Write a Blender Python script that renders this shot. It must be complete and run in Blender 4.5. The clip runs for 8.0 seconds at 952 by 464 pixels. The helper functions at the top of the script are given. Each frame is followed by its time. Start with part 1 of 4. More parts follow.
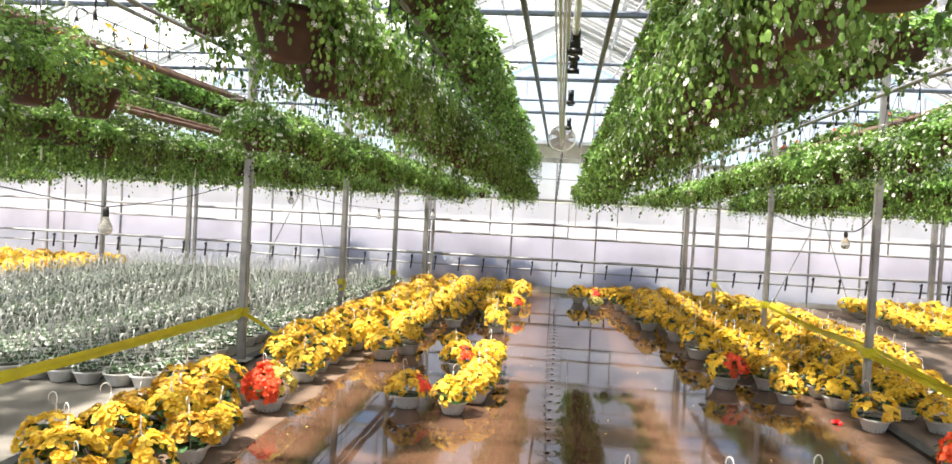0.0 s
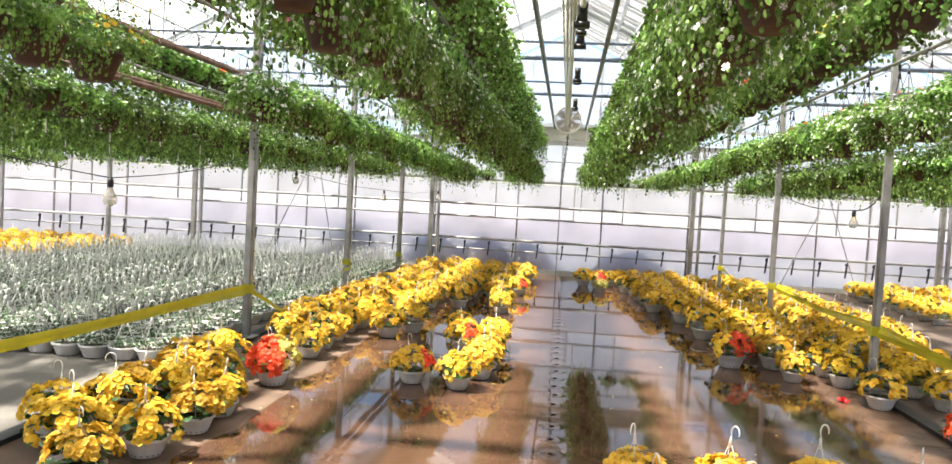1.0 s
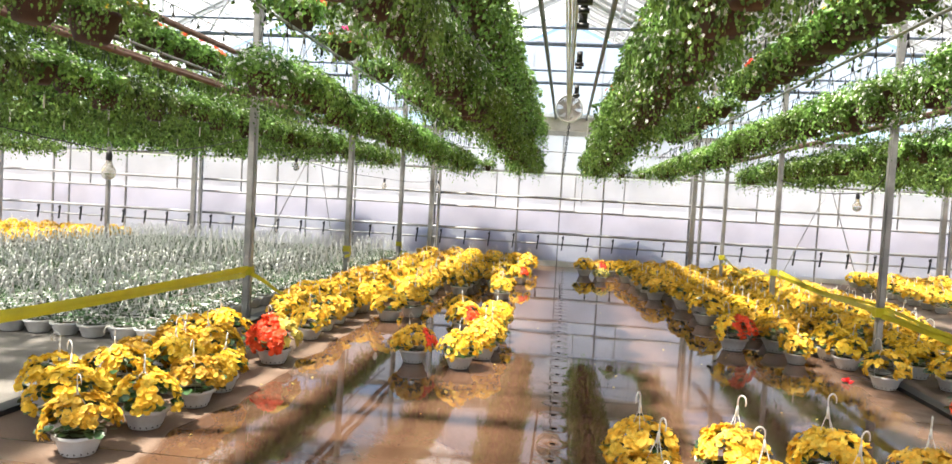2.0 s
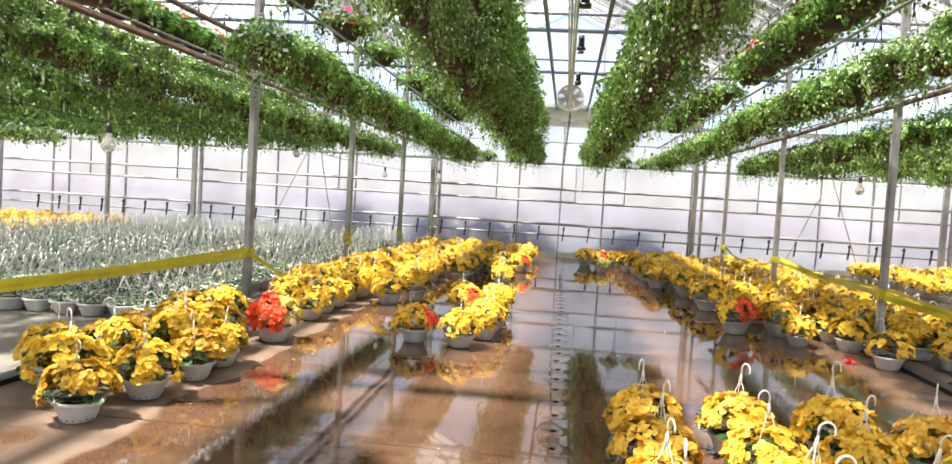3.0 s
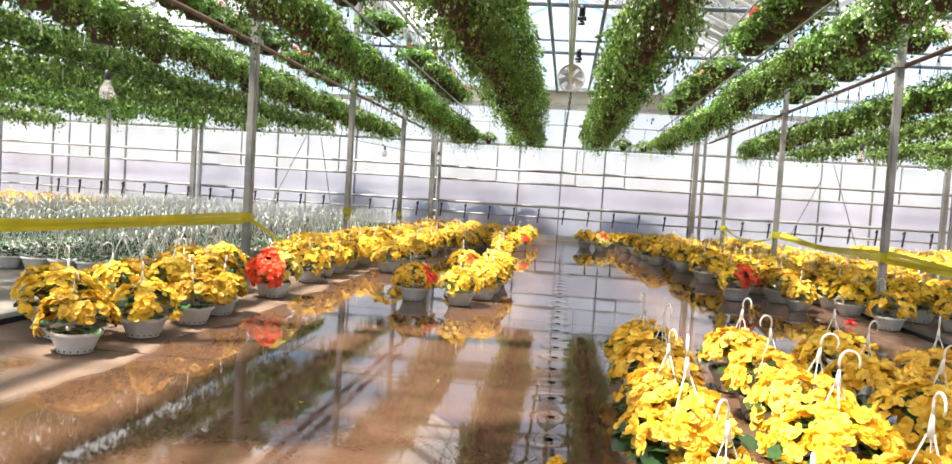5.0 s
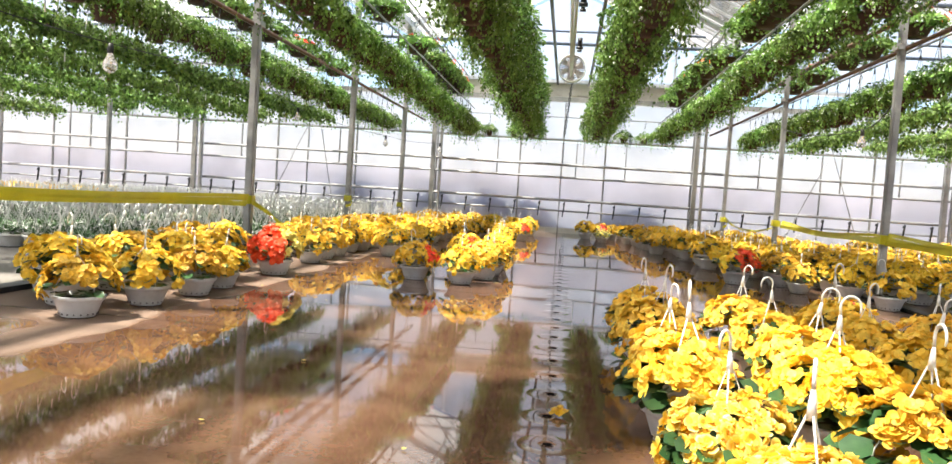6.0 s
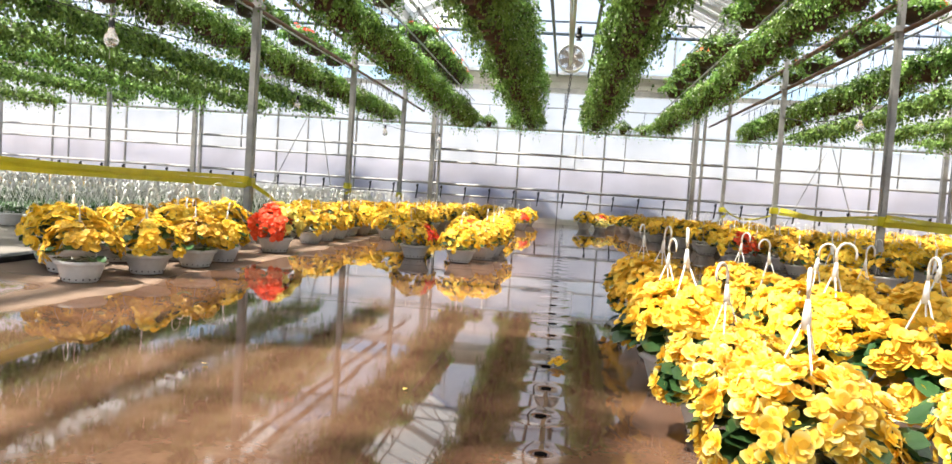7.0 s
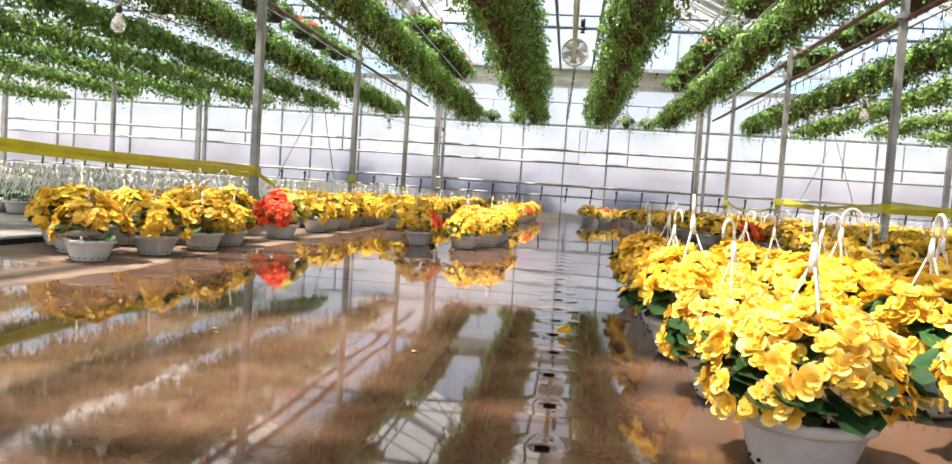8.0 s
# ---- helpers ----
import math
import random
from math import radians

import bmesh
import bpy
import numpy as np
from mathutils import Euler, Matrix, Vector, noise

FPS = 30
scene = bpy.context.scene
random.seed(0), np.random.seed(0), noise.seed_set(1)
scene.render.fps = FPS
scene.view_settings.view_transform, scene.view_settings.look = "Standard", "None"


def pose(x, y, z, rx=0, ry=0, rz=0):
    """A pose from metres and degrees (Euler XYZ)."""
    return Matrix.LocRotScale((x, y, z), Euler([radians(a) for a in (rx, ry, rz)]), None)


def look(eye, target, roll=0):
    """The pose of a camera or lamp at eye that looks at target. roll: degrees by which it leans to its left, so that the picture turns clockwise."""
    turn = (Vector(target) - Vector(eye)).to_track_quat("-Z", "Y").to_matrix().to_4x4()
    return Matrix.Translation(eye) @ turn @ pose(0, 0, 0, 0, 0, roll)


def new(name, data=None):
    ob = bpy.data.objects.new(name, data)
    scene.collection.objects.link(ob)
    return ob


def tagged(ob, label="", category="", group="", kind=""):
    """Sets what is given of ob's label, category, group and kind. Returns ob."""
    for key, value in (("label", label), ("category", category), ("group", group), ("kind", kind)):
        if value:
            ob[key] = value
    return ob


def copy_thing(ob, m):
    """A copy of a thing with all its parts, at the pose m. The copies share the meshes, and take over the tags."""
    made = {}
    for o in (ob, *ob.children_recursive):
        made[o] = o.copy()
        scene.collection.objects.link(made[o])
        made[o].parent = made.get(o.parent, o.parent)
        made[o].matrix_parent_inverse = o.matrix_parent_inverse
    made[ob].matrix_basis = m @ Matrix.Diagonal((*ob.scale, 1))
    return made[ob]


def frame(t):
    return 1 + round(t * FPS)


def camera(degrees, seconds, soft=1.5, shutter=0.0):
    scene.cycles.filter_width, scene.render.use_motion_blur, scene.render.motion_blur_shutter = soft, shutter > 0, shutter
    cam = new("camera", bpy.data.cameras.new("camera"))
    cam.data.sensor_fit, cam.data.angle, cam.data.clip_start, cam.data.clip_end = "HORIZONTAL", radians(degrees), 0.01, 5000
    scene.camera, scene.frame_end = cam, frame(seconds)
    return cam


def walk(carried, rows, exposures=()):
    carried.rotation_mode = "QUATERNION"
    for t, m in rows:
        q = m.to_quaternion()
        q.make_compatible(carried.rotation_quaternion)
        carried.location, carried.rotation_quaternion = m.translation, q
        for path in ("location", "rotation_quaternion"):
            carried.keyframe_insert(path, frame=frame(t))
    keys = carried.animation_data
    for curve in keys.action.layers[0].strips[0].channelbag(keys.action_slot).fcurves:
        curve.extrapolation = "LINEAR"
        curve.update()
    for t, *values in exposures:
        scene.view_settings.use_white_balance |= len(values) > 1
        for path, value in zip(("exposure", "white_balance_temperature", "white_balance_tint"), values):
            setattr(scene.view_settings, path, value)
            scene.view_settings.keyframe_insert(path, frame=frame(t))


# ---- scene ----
cam = camera(64.9, 8.0)
PATH = [
    (0, (0.166, -7.741, 1.751), (-0.059, -5.754, 1.702), 3.0),
    (0.5, (0.167, -7.73, 1.709), (-0.063, -5.744, 1.64), 3.1),
    (1, (0.168, -7.715, 1.641), (-0.069, -5.731, 1.558), 3.2),
    (1.5, (0.159, -7.69, 1.555), (-0.077, -5.706, 1.468), 3.2),
    (3, (0.145, -7.649, 1.302), (-0.09, -5.665, 1.207), 3.4),
    (3.5, (0.154, -7.642, 1.205), (-0.081, -5.658, 1.107), 3.4),
    (4, (0.15, -7.634, 1.107), (-0.087, -5.651, 1.007), 3.4),
    (5.5, (0.165, -7.648, 0.88), (-0.067, -5.664, 0.779), 3.7),
    (6, (0.163, -7.661, 0.782), (-0.07, -5.677, 0.68), 3.8),
    (6.5, (0.168, -7.681, 0.686), (-0.064, -5.697, 0.582), 3.9),
    (7, (0.174, -7.695, 0.615), (-0.056, -5.711, 0.509), 3.9),
    (7.5, (0.168, -7.7, 0.561), (-0.071, -5.717, 0.453), 3.8),
    (8, (0.169, -7.723, 0.507), (-0.069, -5.74, 0.398), 3.8),
]
walk(cam, [(t, look(eye, target, roll)) for t, eye, target, roll in PATH], exposures=[(0, 1.53), (5.5, 1.58), (8, 1.54)])

# ---- world, sun, exposure ----
scene.view_settings.exposure = 1.56
SUN_EL, SUN_AZ = radians(64), radians(245)
world = bpy.data.worlds.new("world")
scene.world = world
world.use_nodes = True
wn = world.node_tree
sky = wn.nodes.new("ShaderNodeTexSky")
sky.sky_type, sky.sun_disc = "NISHITA", False
sky.sun_elevation, sky.sun_rotation = SUN_EL, SUN_AZ
wn.nodes["Background"].inputs["Strength"].default_value = 0.098
wn.links.new(sky.outputs[0], wn.nodes["Background"].inputs["Color"])
sun = new("sun", bpy.data.lights.new("sun", "SUN"))
sun.data.energy, sun.data.angle, sun.data.color = 5.0, radians(2.2), (1.0, 0.94, 0.82)
SUN_DIR = Vector((math.sin(SUN_AZ) * math.cos(SUN_EL), math.cos(SUN_AZ) * math.cos(SUN_EL), math.sin(SUN_EL)))
sun.matrix_world = look(SUN_DIR * 40, (0, 0, 0))


# ---- materials ----
def material(name, color, rough=0.6, metal=0.0, vary=0.25, scale=8.0, bump=0.1, spread=0.0, second=None, spec=0.5, through_light=0.0, rim=None):
    """A surface with grain and blotches at two sizes; spread shifts value from copy to copy; second is a blotch colour, rim a paler edge."""
    m = bpy.data.materials.new(name)
    m.use_nodes = True
    nt = m.node_tree
    n, link = nt.nodes, nt.links.new
    b = n["Principled BSDF"]
    b.inputs["Roughness"].default_value, b.inputs["Metallic"].default_value = rough, metal
    b.inputs["Specular IOR Level"].default_value = spec
    geo = n.new("ShaderNodeNewGeometry")
    fine = n.new("ShaderNodeTexNoise")
    fine.inputs["Scale"].default_value, fine.inputs["Detail"].default_value = scale * 6, 6
    wide = n.new("ShaderNodeTexNoise")
    wide.inputs["Scale"].default_value, wide.inputs["Detail"].default_value = scale, 3
    for x in (fine, wide):
        link(geo.outputs["Position"], x.inputs["Vector"])
    ramp = n.new("ShaderNodeMapRange")
    ramp.inputs[1].default_value, ramp.inputs[2].default_value = 0.35, 0.65
    link(wide.outputs["Fac"], ramp.inputs[0])
    mix = n.new("ShaderNodeMix")
    mix.data_type = "RGBA"
    mix.inputs["A"].default_value = (*color, 1)
    mix.inputs["B"].default_value = (*(second or [c * (1 - vary) for c in color]), 1)
    link(ramp.outputs[0], mix.inputs["Factor"])
    hsv = n.new("ShaderNodeHueSaturation")
    link(mix.outputs["Result"], hsv.inputs["Color"])
    if rim:
        tc, far_off, band, edge = (n.new("ShaderNode" + k) for k in ("TexCoord", "VectorMath", "MapRange", "Mix"))
        far_off.operation, edge.data_type = "LENGTH", "RGBA"
        band.inputs[1].default_value, band.inputs[2].default_value = 0.72, 1.08
        link(tc.outputs["Object"], far_off.inputs[0])
        link(far_off.outputs["Value"], band.inputs[0])
        link(band.outputs[0], edge.inputs["Factor"])
        link(mix.outputs["Result"], edge.inputs["A"])
        edge.inputs["B"].default_value = (*rim, 1)
        link(edge.outputs["Result"], hsv.inputs["Color"])
    val = n.new("ShaderNodeMath")
    val.operation = "MULTIPLY_ADD"
    link(fine.outputs["Fac"], val.inputs[0])
    val.inputs[1].default_value, val.inputs[2].default_value = vary, 1 - vary / 2
    out = val.outputs[0]
    if spread:
        info = n.new("ShaderNodeObjectInfo")
        isl = n.new("ShaderNodeNewGeometry")
        s1 = n.new("ShaderNodeMath")
        s1.operation = "MULTIPLY_ADD"
        link(isl.outputs["Random Per Island"], s1.inputs[0])
        s1.inputs[1].default_value = spread
        link(out, s1.inputs[2])
        s2 = n.new("ShaderNodeMath")
        s2.operation = "MULTIPLY_ADD"
        link(info.outputs["Random"], s2.inputs[0])
        s2.inputs[1].default_value = spread
        link(s1.outputs[0], s2.inputs[2])
        s3 = n.new("ShaderNodeMath")
        s3.operation = "SUBTRACT"
        link(s2.outputs[0], s3.inputs[0])
        s3.inputs[1].default_value = spread
        out = s3.outputs[0]
        hue = n.new("ShaderNodeMath")
        hue.operation = "MULTIPLY_ADD"
        link(info.outputs["Random"], hue.inputs[0])
        hue.inputs[1].default_value, hue.inputs[2].default_value = spread * 0.05, 0.5 - spread * 0.025
        link(hue.outputs[0], hsv.inputs["Hue"])
    link(out, hsv.inputs["Value"])
    link(hsv.outputs[0], b.inputs["Base Color"])
    if bump:
        bp = n.new("ShaderNodeBump")
        bp.inputs["Strength"].default_value, bp.inputs["Distance"].default_value = bump, 0.01
        link(fine.outputs["Fac"], bp.inputs["Height"])
        link(bp.outputs[0], b.inputs["Normal"])
    if through_light:
        tr = n.new("ShaderNodeBsdfTranslucent")
        link(hsv.outputs[0], tr.inputs["Color"])
        ms = n.new("ShaderNodeMixShader")
        ms.inputs[0].default_value = through_light
        link(b.outputs[0], ms.inputs[1])
        link(tr.outputs[0], ms.inputs[2])
        link(ms.outputs[0], n["Material Output"].inputs["Surface"])
    return m


def film(name, clear, color, gloss=0.15, stain_or_dim=None, tint=(1, 0.985, 0.95)):
    """Greenhouse film or twin-wall sheet: partly clear, partly scattering the daylight, with dust streaks; foot sheets
    get painted dim shapes instead.
    """
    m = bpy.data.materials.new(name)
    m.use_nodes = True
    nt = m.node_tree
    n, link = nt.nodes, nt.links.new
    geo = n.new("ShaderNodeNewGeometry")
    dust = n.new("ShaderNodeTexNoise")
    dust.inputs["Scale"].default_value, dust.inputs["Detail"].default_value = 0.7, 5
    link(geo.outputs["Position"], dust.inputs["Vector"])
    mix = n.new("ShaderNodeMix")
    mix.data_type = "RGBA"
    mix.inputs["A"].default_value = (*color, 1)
    mix.inputs["B"].default_value = (*(stain_or_dim or [c * 0.85 for c in color]), 1)
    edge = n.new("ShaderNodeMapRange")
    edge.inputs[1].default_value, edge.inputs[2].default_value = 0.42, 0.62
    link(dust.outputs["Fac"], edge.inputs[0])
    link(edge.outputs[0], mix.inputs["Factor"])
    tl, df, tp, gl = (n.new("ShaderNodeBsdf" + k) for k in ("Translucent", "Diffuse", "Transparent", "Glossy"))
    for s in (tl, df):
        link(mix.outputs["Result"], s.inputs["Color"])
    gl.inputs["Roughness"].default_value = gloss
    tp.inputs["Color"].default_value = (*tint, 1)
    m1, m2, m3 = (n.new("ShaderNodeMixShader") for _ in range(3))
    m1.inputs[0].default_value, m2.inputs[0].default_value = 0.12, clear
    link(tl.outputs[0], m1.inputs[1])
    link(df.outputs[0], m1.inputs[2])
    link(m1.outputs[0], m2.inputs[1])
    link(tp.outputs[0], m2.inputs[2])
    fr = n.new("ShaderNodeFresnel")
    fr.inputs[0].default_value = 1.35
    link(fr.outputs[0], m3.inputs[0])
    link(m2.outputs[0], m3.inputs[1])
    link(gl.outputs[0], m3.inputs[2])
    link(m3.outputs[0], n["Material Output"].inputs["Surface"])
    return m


def floor_material(name, dry, wet, left_edge, right_edge):
    """Concrete with a sheet of water between two ragged edges."""
    m = bpy.data.materials.new(name)
    m.use_nodes = True
    nt = m.node_tree
    n, link = nt.nodes, nt.links.new
    b = n["Principled BSDF"]
    geo = n.new("ShaderNodeNewGeometry")
    sep = n.new("ShaderNodeSeparateXYZ")
    link(geo.outputs["Position"], sep.inputs[0])

    def noise_at(scale, detail=5):
        t = n.new("ShaderNodeTexNoise")
        t.inputs["Scale"].default_value, t.inputs["Detail"].default_value = scale, detail
        link(geo.outputs["Position"], t.inputs["Vector"])
        return t.outputs["Fac"]

    def calc(op, a, c, d=None):
        t = n.new("ShaderNodeMath")
        t.operation = op
        for i, v in enumerate((a, c, d)):
            if v is None:
                continue
            if isinstance(v, (int, float)):
                t.inputs[i].default_value = v
            else:
                link(v, t.inputs[i])
        return t.outputs[0]

    def smooth(v, lo, hi):
        t = n.new("ShaderNodeMapRange")
        t.interpolation_type = "SMOOTHSTEP"
        t.inputs[1].default_value, t.inputs[2].default_value = lo, hi
        link(v, t.inputs[0])
        return t.outputs[0]

    x, y = sep.outputs[0], sep.outputs[1]
    edge = calc("MULTIPLY_ADD", noise_at(1.6), 0.36, -0.18)
    xl = calc("ADD", x, edge)
    wet_l = smooth(xl, left_edge - 0.03, left_edge + 0.04)
    corner = calc("MULTIPLY", calc("SUBTRACT", 1.0, smooth(xl, -2.45, -2.25)), calc("SUBTRACT", 1.0, smooth(y, -4.35, -4.05)))
    wet_l = calc("MAXIMUM", wet_l, corner) if left_edge < 0 else wet_l
    wet_r = calc("SUBTRACT", 1.0, smooth(calc("MULTIPLY_ADD", y, -0.09, xl), right_edge - 0.1, right_edge + 0.3))
    pool = calc("MULTIPLY", wet_l, wet_r)
    stain_or_dim = smooth(noise_at(0.9, 8), 0.35, 0.68)
    speck = noise_at(60, 8)
    c1 = n.new("ShaderNodeMix")
    c1.data_type = "RGBA"
    c1.inputs["A"].default_value = (*dry, 1)
    c1.inputs["B"].default_value = (*[c * 0.62 for c in dry], 1)
    link(stain_or_dim, c1.inputs["Factor"])
    c2 = n.new("ShaderNodeMix")
    c2.data_type = "RGBA"
    link(calc("MAXIMUM", pool, calc("MULTIPLY", wet_l, 0.75)), c2.inputs["Factor"])
    link(c1.outputs["Result"], c2.inputs["A"])
    c3 = n.new("ShaderNodeMix")
    c3.data_type = "RGBA"
    c3.inputs["A"].default_value = (*wet, 1)
    c3.inputs["B"].default_value = (*[c * 0.6 for c in wet], 1)
    link(stain_or_dim, c3.inputs["Factor"])
    silt = calc("MULTIPLY", calc("SUBTRACT", smooth(xl, -1.5, -1.1), smooth(xl, -0.7, -0.1)), calc("MULTIPLY", smooth(noise_at(6, 9), 0.4, 0.64), calc("SUBTRACT", 1.0, smooth(y, -4.5, -1.5))))
    east = calc("MULTIPLY", smooth(xl, 0.55, 1.1), calc("MULTIPLY", smooth(noise_at(5, 9), 0.34, 0.6), calc("SUBTRACT", smooth(y, -5.0, -4.3), smooth(y, -1.0, 1.0))))
    drying = calc("MULTIPLY", smooth(xl, 0.3, 0.6), calc("SUBTRACT", 1.0, smooth(y, -4.9, -4.3)))
    silt = calc("MAXIMUM", calc("MAXIMUM", silt, east), calc("MULTIPLY", drying, 0.3))
    c4 = n.new("ShaderNodeMix")
    c4.data_type = "RGBA"
    link(silt, c4.inputs["Factor"])
    link(c3.outputs["Result"], c4.inputs["A"])
    c4.inputs["B"].default_value = (0.12, 0.068, 0.044, 1)
    link(c4.outputs["Result"], c2.inputs["B"])
    hsv = n.new("ShaderNodeHueSaturation")
    link(c2.outputs["Result"], hsv.inputs["Color"])
    link(calc("MULTIPLY_ADD", speck, 0.5, 0.75), hsv.inputs["Value"])
    link(hsv.outputs[0], b.inputs["Base Color"])
    damp = calc("MULTIPLY_ADD", smooth(noise_at(2.1, 6), 0.3, 0.7), -0.35, 0.55)
    rough = n.new("ShaderNodeMix")
    rough.data_type = "FLOAT"
    link(pool, rough.inputs["Factor"])
    link(calc("MULTIPLY_ADD", drying, 0.14, calc("MULTIPLY_ADD", silt, 0.04, 0.03)), rough.inputs["B"])
    dr = n.new("ShaderNodeMix")
    dr.data_type = "FLOAT"
    link(wet_l, dr.inputs["Factor"])
    dr.inputs["A"].default_value = 0.75
    link(damp, dr.inputs["B"])
    link(dr.outputs["Result"], rough.inputs["A"])
    link(rough.outputs["Result"], b.inputs["Roughness"])
    b.inputs["IOR"].default_value = 1.38
    hgt = n.new("ShaderNodeMix")
    hgt.data_type = "FLOAT"
    link(pool, hgt.inputs["Factor"])
    link(speck, hgt.inputs["A"])
    link(calc("MULTIPLY", noise_at(2.6, 1), 0.6), hgt.inputs["B"])
    bp = n.new("ShaderNodeBump")
    bp.inputs["Strength"].default_value, bp.inputs["Distance"].default_value = 0.25, 0.004
    link(hgt.outputs["Result"], bp.inputs["Height"])
    link(bp.outputs[0], b.inputs["Normal"])
    return m


CONCRETE = floor_material("wet brown concrete", (0.2, 0.136, 0.1), (0.113, 0.06, 0.037), -2.02, 2.7)
CONCRETE_LEFT = floor_material("grey concrete", (0.22, 0.20, 0.18), (0.2, 0.17, 0.14), 30, 40)
CONCRETE_RIGHT = floor_material("damp brown concrete", (0.13, 0.095, 0.075), (0.2, 0.16, 0.13), 30, 40)
JOINT = material("dark wet joint", (0.022, 0.015, 0.011), 0.06, vary=0.3)
# Assumed ground, set pale so that it bounces daylight onto the walls.
BOUNCE_GROUND = material("outside ground", (0.55, 0.53, 0.5), 0.9, vary=0.3, scale=0.6, second=(0.42, 0.41, 0.38))
BEIGE = material("beige sheet metal", (0.6, 0.575, 0.53), 0.5, vary=0.2, scale=3, second=(0.48, 0.45, 0.4))
GRILLE = material("brown-grey wire", (0.22, 0.19, 0.17), 0.5, 0.3, vary=0.2)
HEAP = material("dark heap of soil", (0.2, 0.21, 0.25), 0.9, vary=0.4, scale=3, second=(0.28, 0.29, 0.33))
RUBBER = material("black curb", (0.02, 0.02, 0.022), 0.55, vary=0.4)
STEEL_DARK = material("dull dark steel", (0.11, 0.11, 0.112), 0.5, 0.4, vary=0.3, scale=5)
STEEL = material("galvanized steel", (0.36, 0.355, 0.34), 0.45, 0.55, vary=0.3, scale=5, second=(0.26, 0.26, 0.255))
ALU = material("aluminium bar", (0.62, 0.64, 0.68), 0.4, 0.6, vary=0.2, scale=4)
PAINT_BLUE = material("grey-blue painted truss", (0.15, 0.18, 0.24), 0.5, 0.4, vary=0.25, scale=4)
WHITE_PIPE = material("white plastic pipe", (0.78, 0.77, 0.74), 0.4, vary=0.12, scale=6)
RUST = material("rusty pipe", (0.13, 0.065, 0.045), 0.7, 0.2, vary=0.5, scale=9, second=(0.2, 0.13, 0.10))
RAIL = material("white-grey wall pipe", (0.4, 0.4, 0.405), 0.5, 0.2, vary=0.25, scale=4)
DARK = material("black plastic", (0.015, 0.015, 0.016), 0.5, vary=0.3)
ROOF_FILM = film("roof film", 0.38, (0.84, 0.825, 0.78))
WALL_FILM = film("twin-wall sheet", 0.3, (0.97, 0.94, 0.97), tint=(0.96, 0.9, 0.95))
WALL_CLEAR = film("clearer twin-wall sheet", 0.5, (0.99, 0.98, 1.0), tint=(1, 0.96, 0.98))
# Foot sheets: blue-grey patches painted for the dim shapes behind the wall.
WALL_DIMMED = film("twin-wall sheet with dim shapes painted in", 0.28, (0.96, 0.92, 0.96), stain_or_dim=(0.78, 0.75, 0.82))
GABLE_FILM = film("upper gable sheet", 0.5, (0.98, 0.98, 0.99), tint=(1, 0.97, 0.98))
POT_GREY = material("grey plastic pot", (0.66, 0.67, 0.66), 0.4, vary=0.2, scale=7, spread=0.15, second=(0.52, 0.51, 0.48))
POT_BROWN = material("brown fibre pot", (0.075, 0.04, 0.027), 0.75, vary=0.4, scale=12, spread=0.2)
PEAT = material("potting soil", (0.035, 0.025, 0.018), 0.95, vary=0.5, scale=20)
HOOK = material("white plastic hanger", (0.74, 0.73, 0.7), 0.35, vary=0.15, scale=12)
HOOK_YOUNG = material("clear white plastic hanger", (0.76, 0.76, 0.74), 0.3, vary=0.12, scale=12, through_light=0.2)
PETAL_YELLOW = material("yellow petals", (0.9, 0.54, 0.032), 0.55, vary=0.12, scale=18, bump=0.05, spread=0.3, second=(0.9, 0.67, 0.1), through_light=0.28)
PETAL_RIM = material("yellow petals with pale rims", (0.86, 0.53, 0.034), 0.5, vary=0.12, scale=18, bump=0.05, spread=0.3, second=(0.87, 0.62, 0.08), through_light=0.3, rim=(0.9, 0.78, 0.28))
# The yellow petals again, duller: shade put into the colour, used by position.
PETAL_SHADE_GOLD = material("golden petals with shade put in", (0.68, 0.4, 0.022), 0.55, vary=0.2, scale=14, bump=0.05, spread=0.4, second=(0.82, 0.555, 0.055), through_light=0.25)
PETAL_RED = material("red petals", (0.85, 0.06, 0.025), 0.5, vary=0.2, scale=14, bump=0.05, spread=0.3, second=(0.9, 0.13, 0.05), through_light=0.35)
PETAL_DEEP = material("deep red petals", (0.6, 0.012, 0.02), 0.5, vary=0.2, scale=14, bump=0.05, spread=0.2, second=(0.72, 0.03, 0.03), through_light=0.25)
PETAL_CREAM = material("cream petals", (0.88, 0.74, 0.2), 0.55, vary=0.15, scale=14, bump=0.05, spread=0.25, through_light=0.3)
PETAL_WHITE = material("white blossom", (0.85, 0.85, 0.82), 0.5, vary=0.1, scale=14, bump=0, spread=0.1, through_light=0.2)
PETAL_PINK = material("magenta petals", (0.6, 0.02, 0.2), 0.5, vary=0.2, scale=14, bump=0, spread=0.2, through_light=0.25)
LEAF_DARK = material("begonia leaf", (0.022, 0.062, 0.02), 0.32, vary=0.35, scale=15, spread=0.4, second=(0.042, 0.1, 0.03), through_light=0.1)
LEAF_TRAIL = material("trailing foliage", (0.038, 0.09, 0.014), 0.45, vary=0.45, scale=7, spread=0.5, second=(0.27, 0.45, 0.1), through_light=0.29, spec=0.35)
LEAF_YOUNG = material("young plant leaf", (0.055, 0.125, 0.038), 0.55, vary=0.35, scale=12, spread=0.4, through_light=0.2)
HOLE = material("drain hole", (0.006, 0.005, 0.005), 1.0, vary=0.3, spec=0.0, bump=0)
TAPE = material("yellow barrier tape", (0.62, 0.57, 0.04), 0.35, vary=0.15, scale=6, through_light=0.25)
GLASS_BULB = bpy.data.materials.new("clear bulb glass")
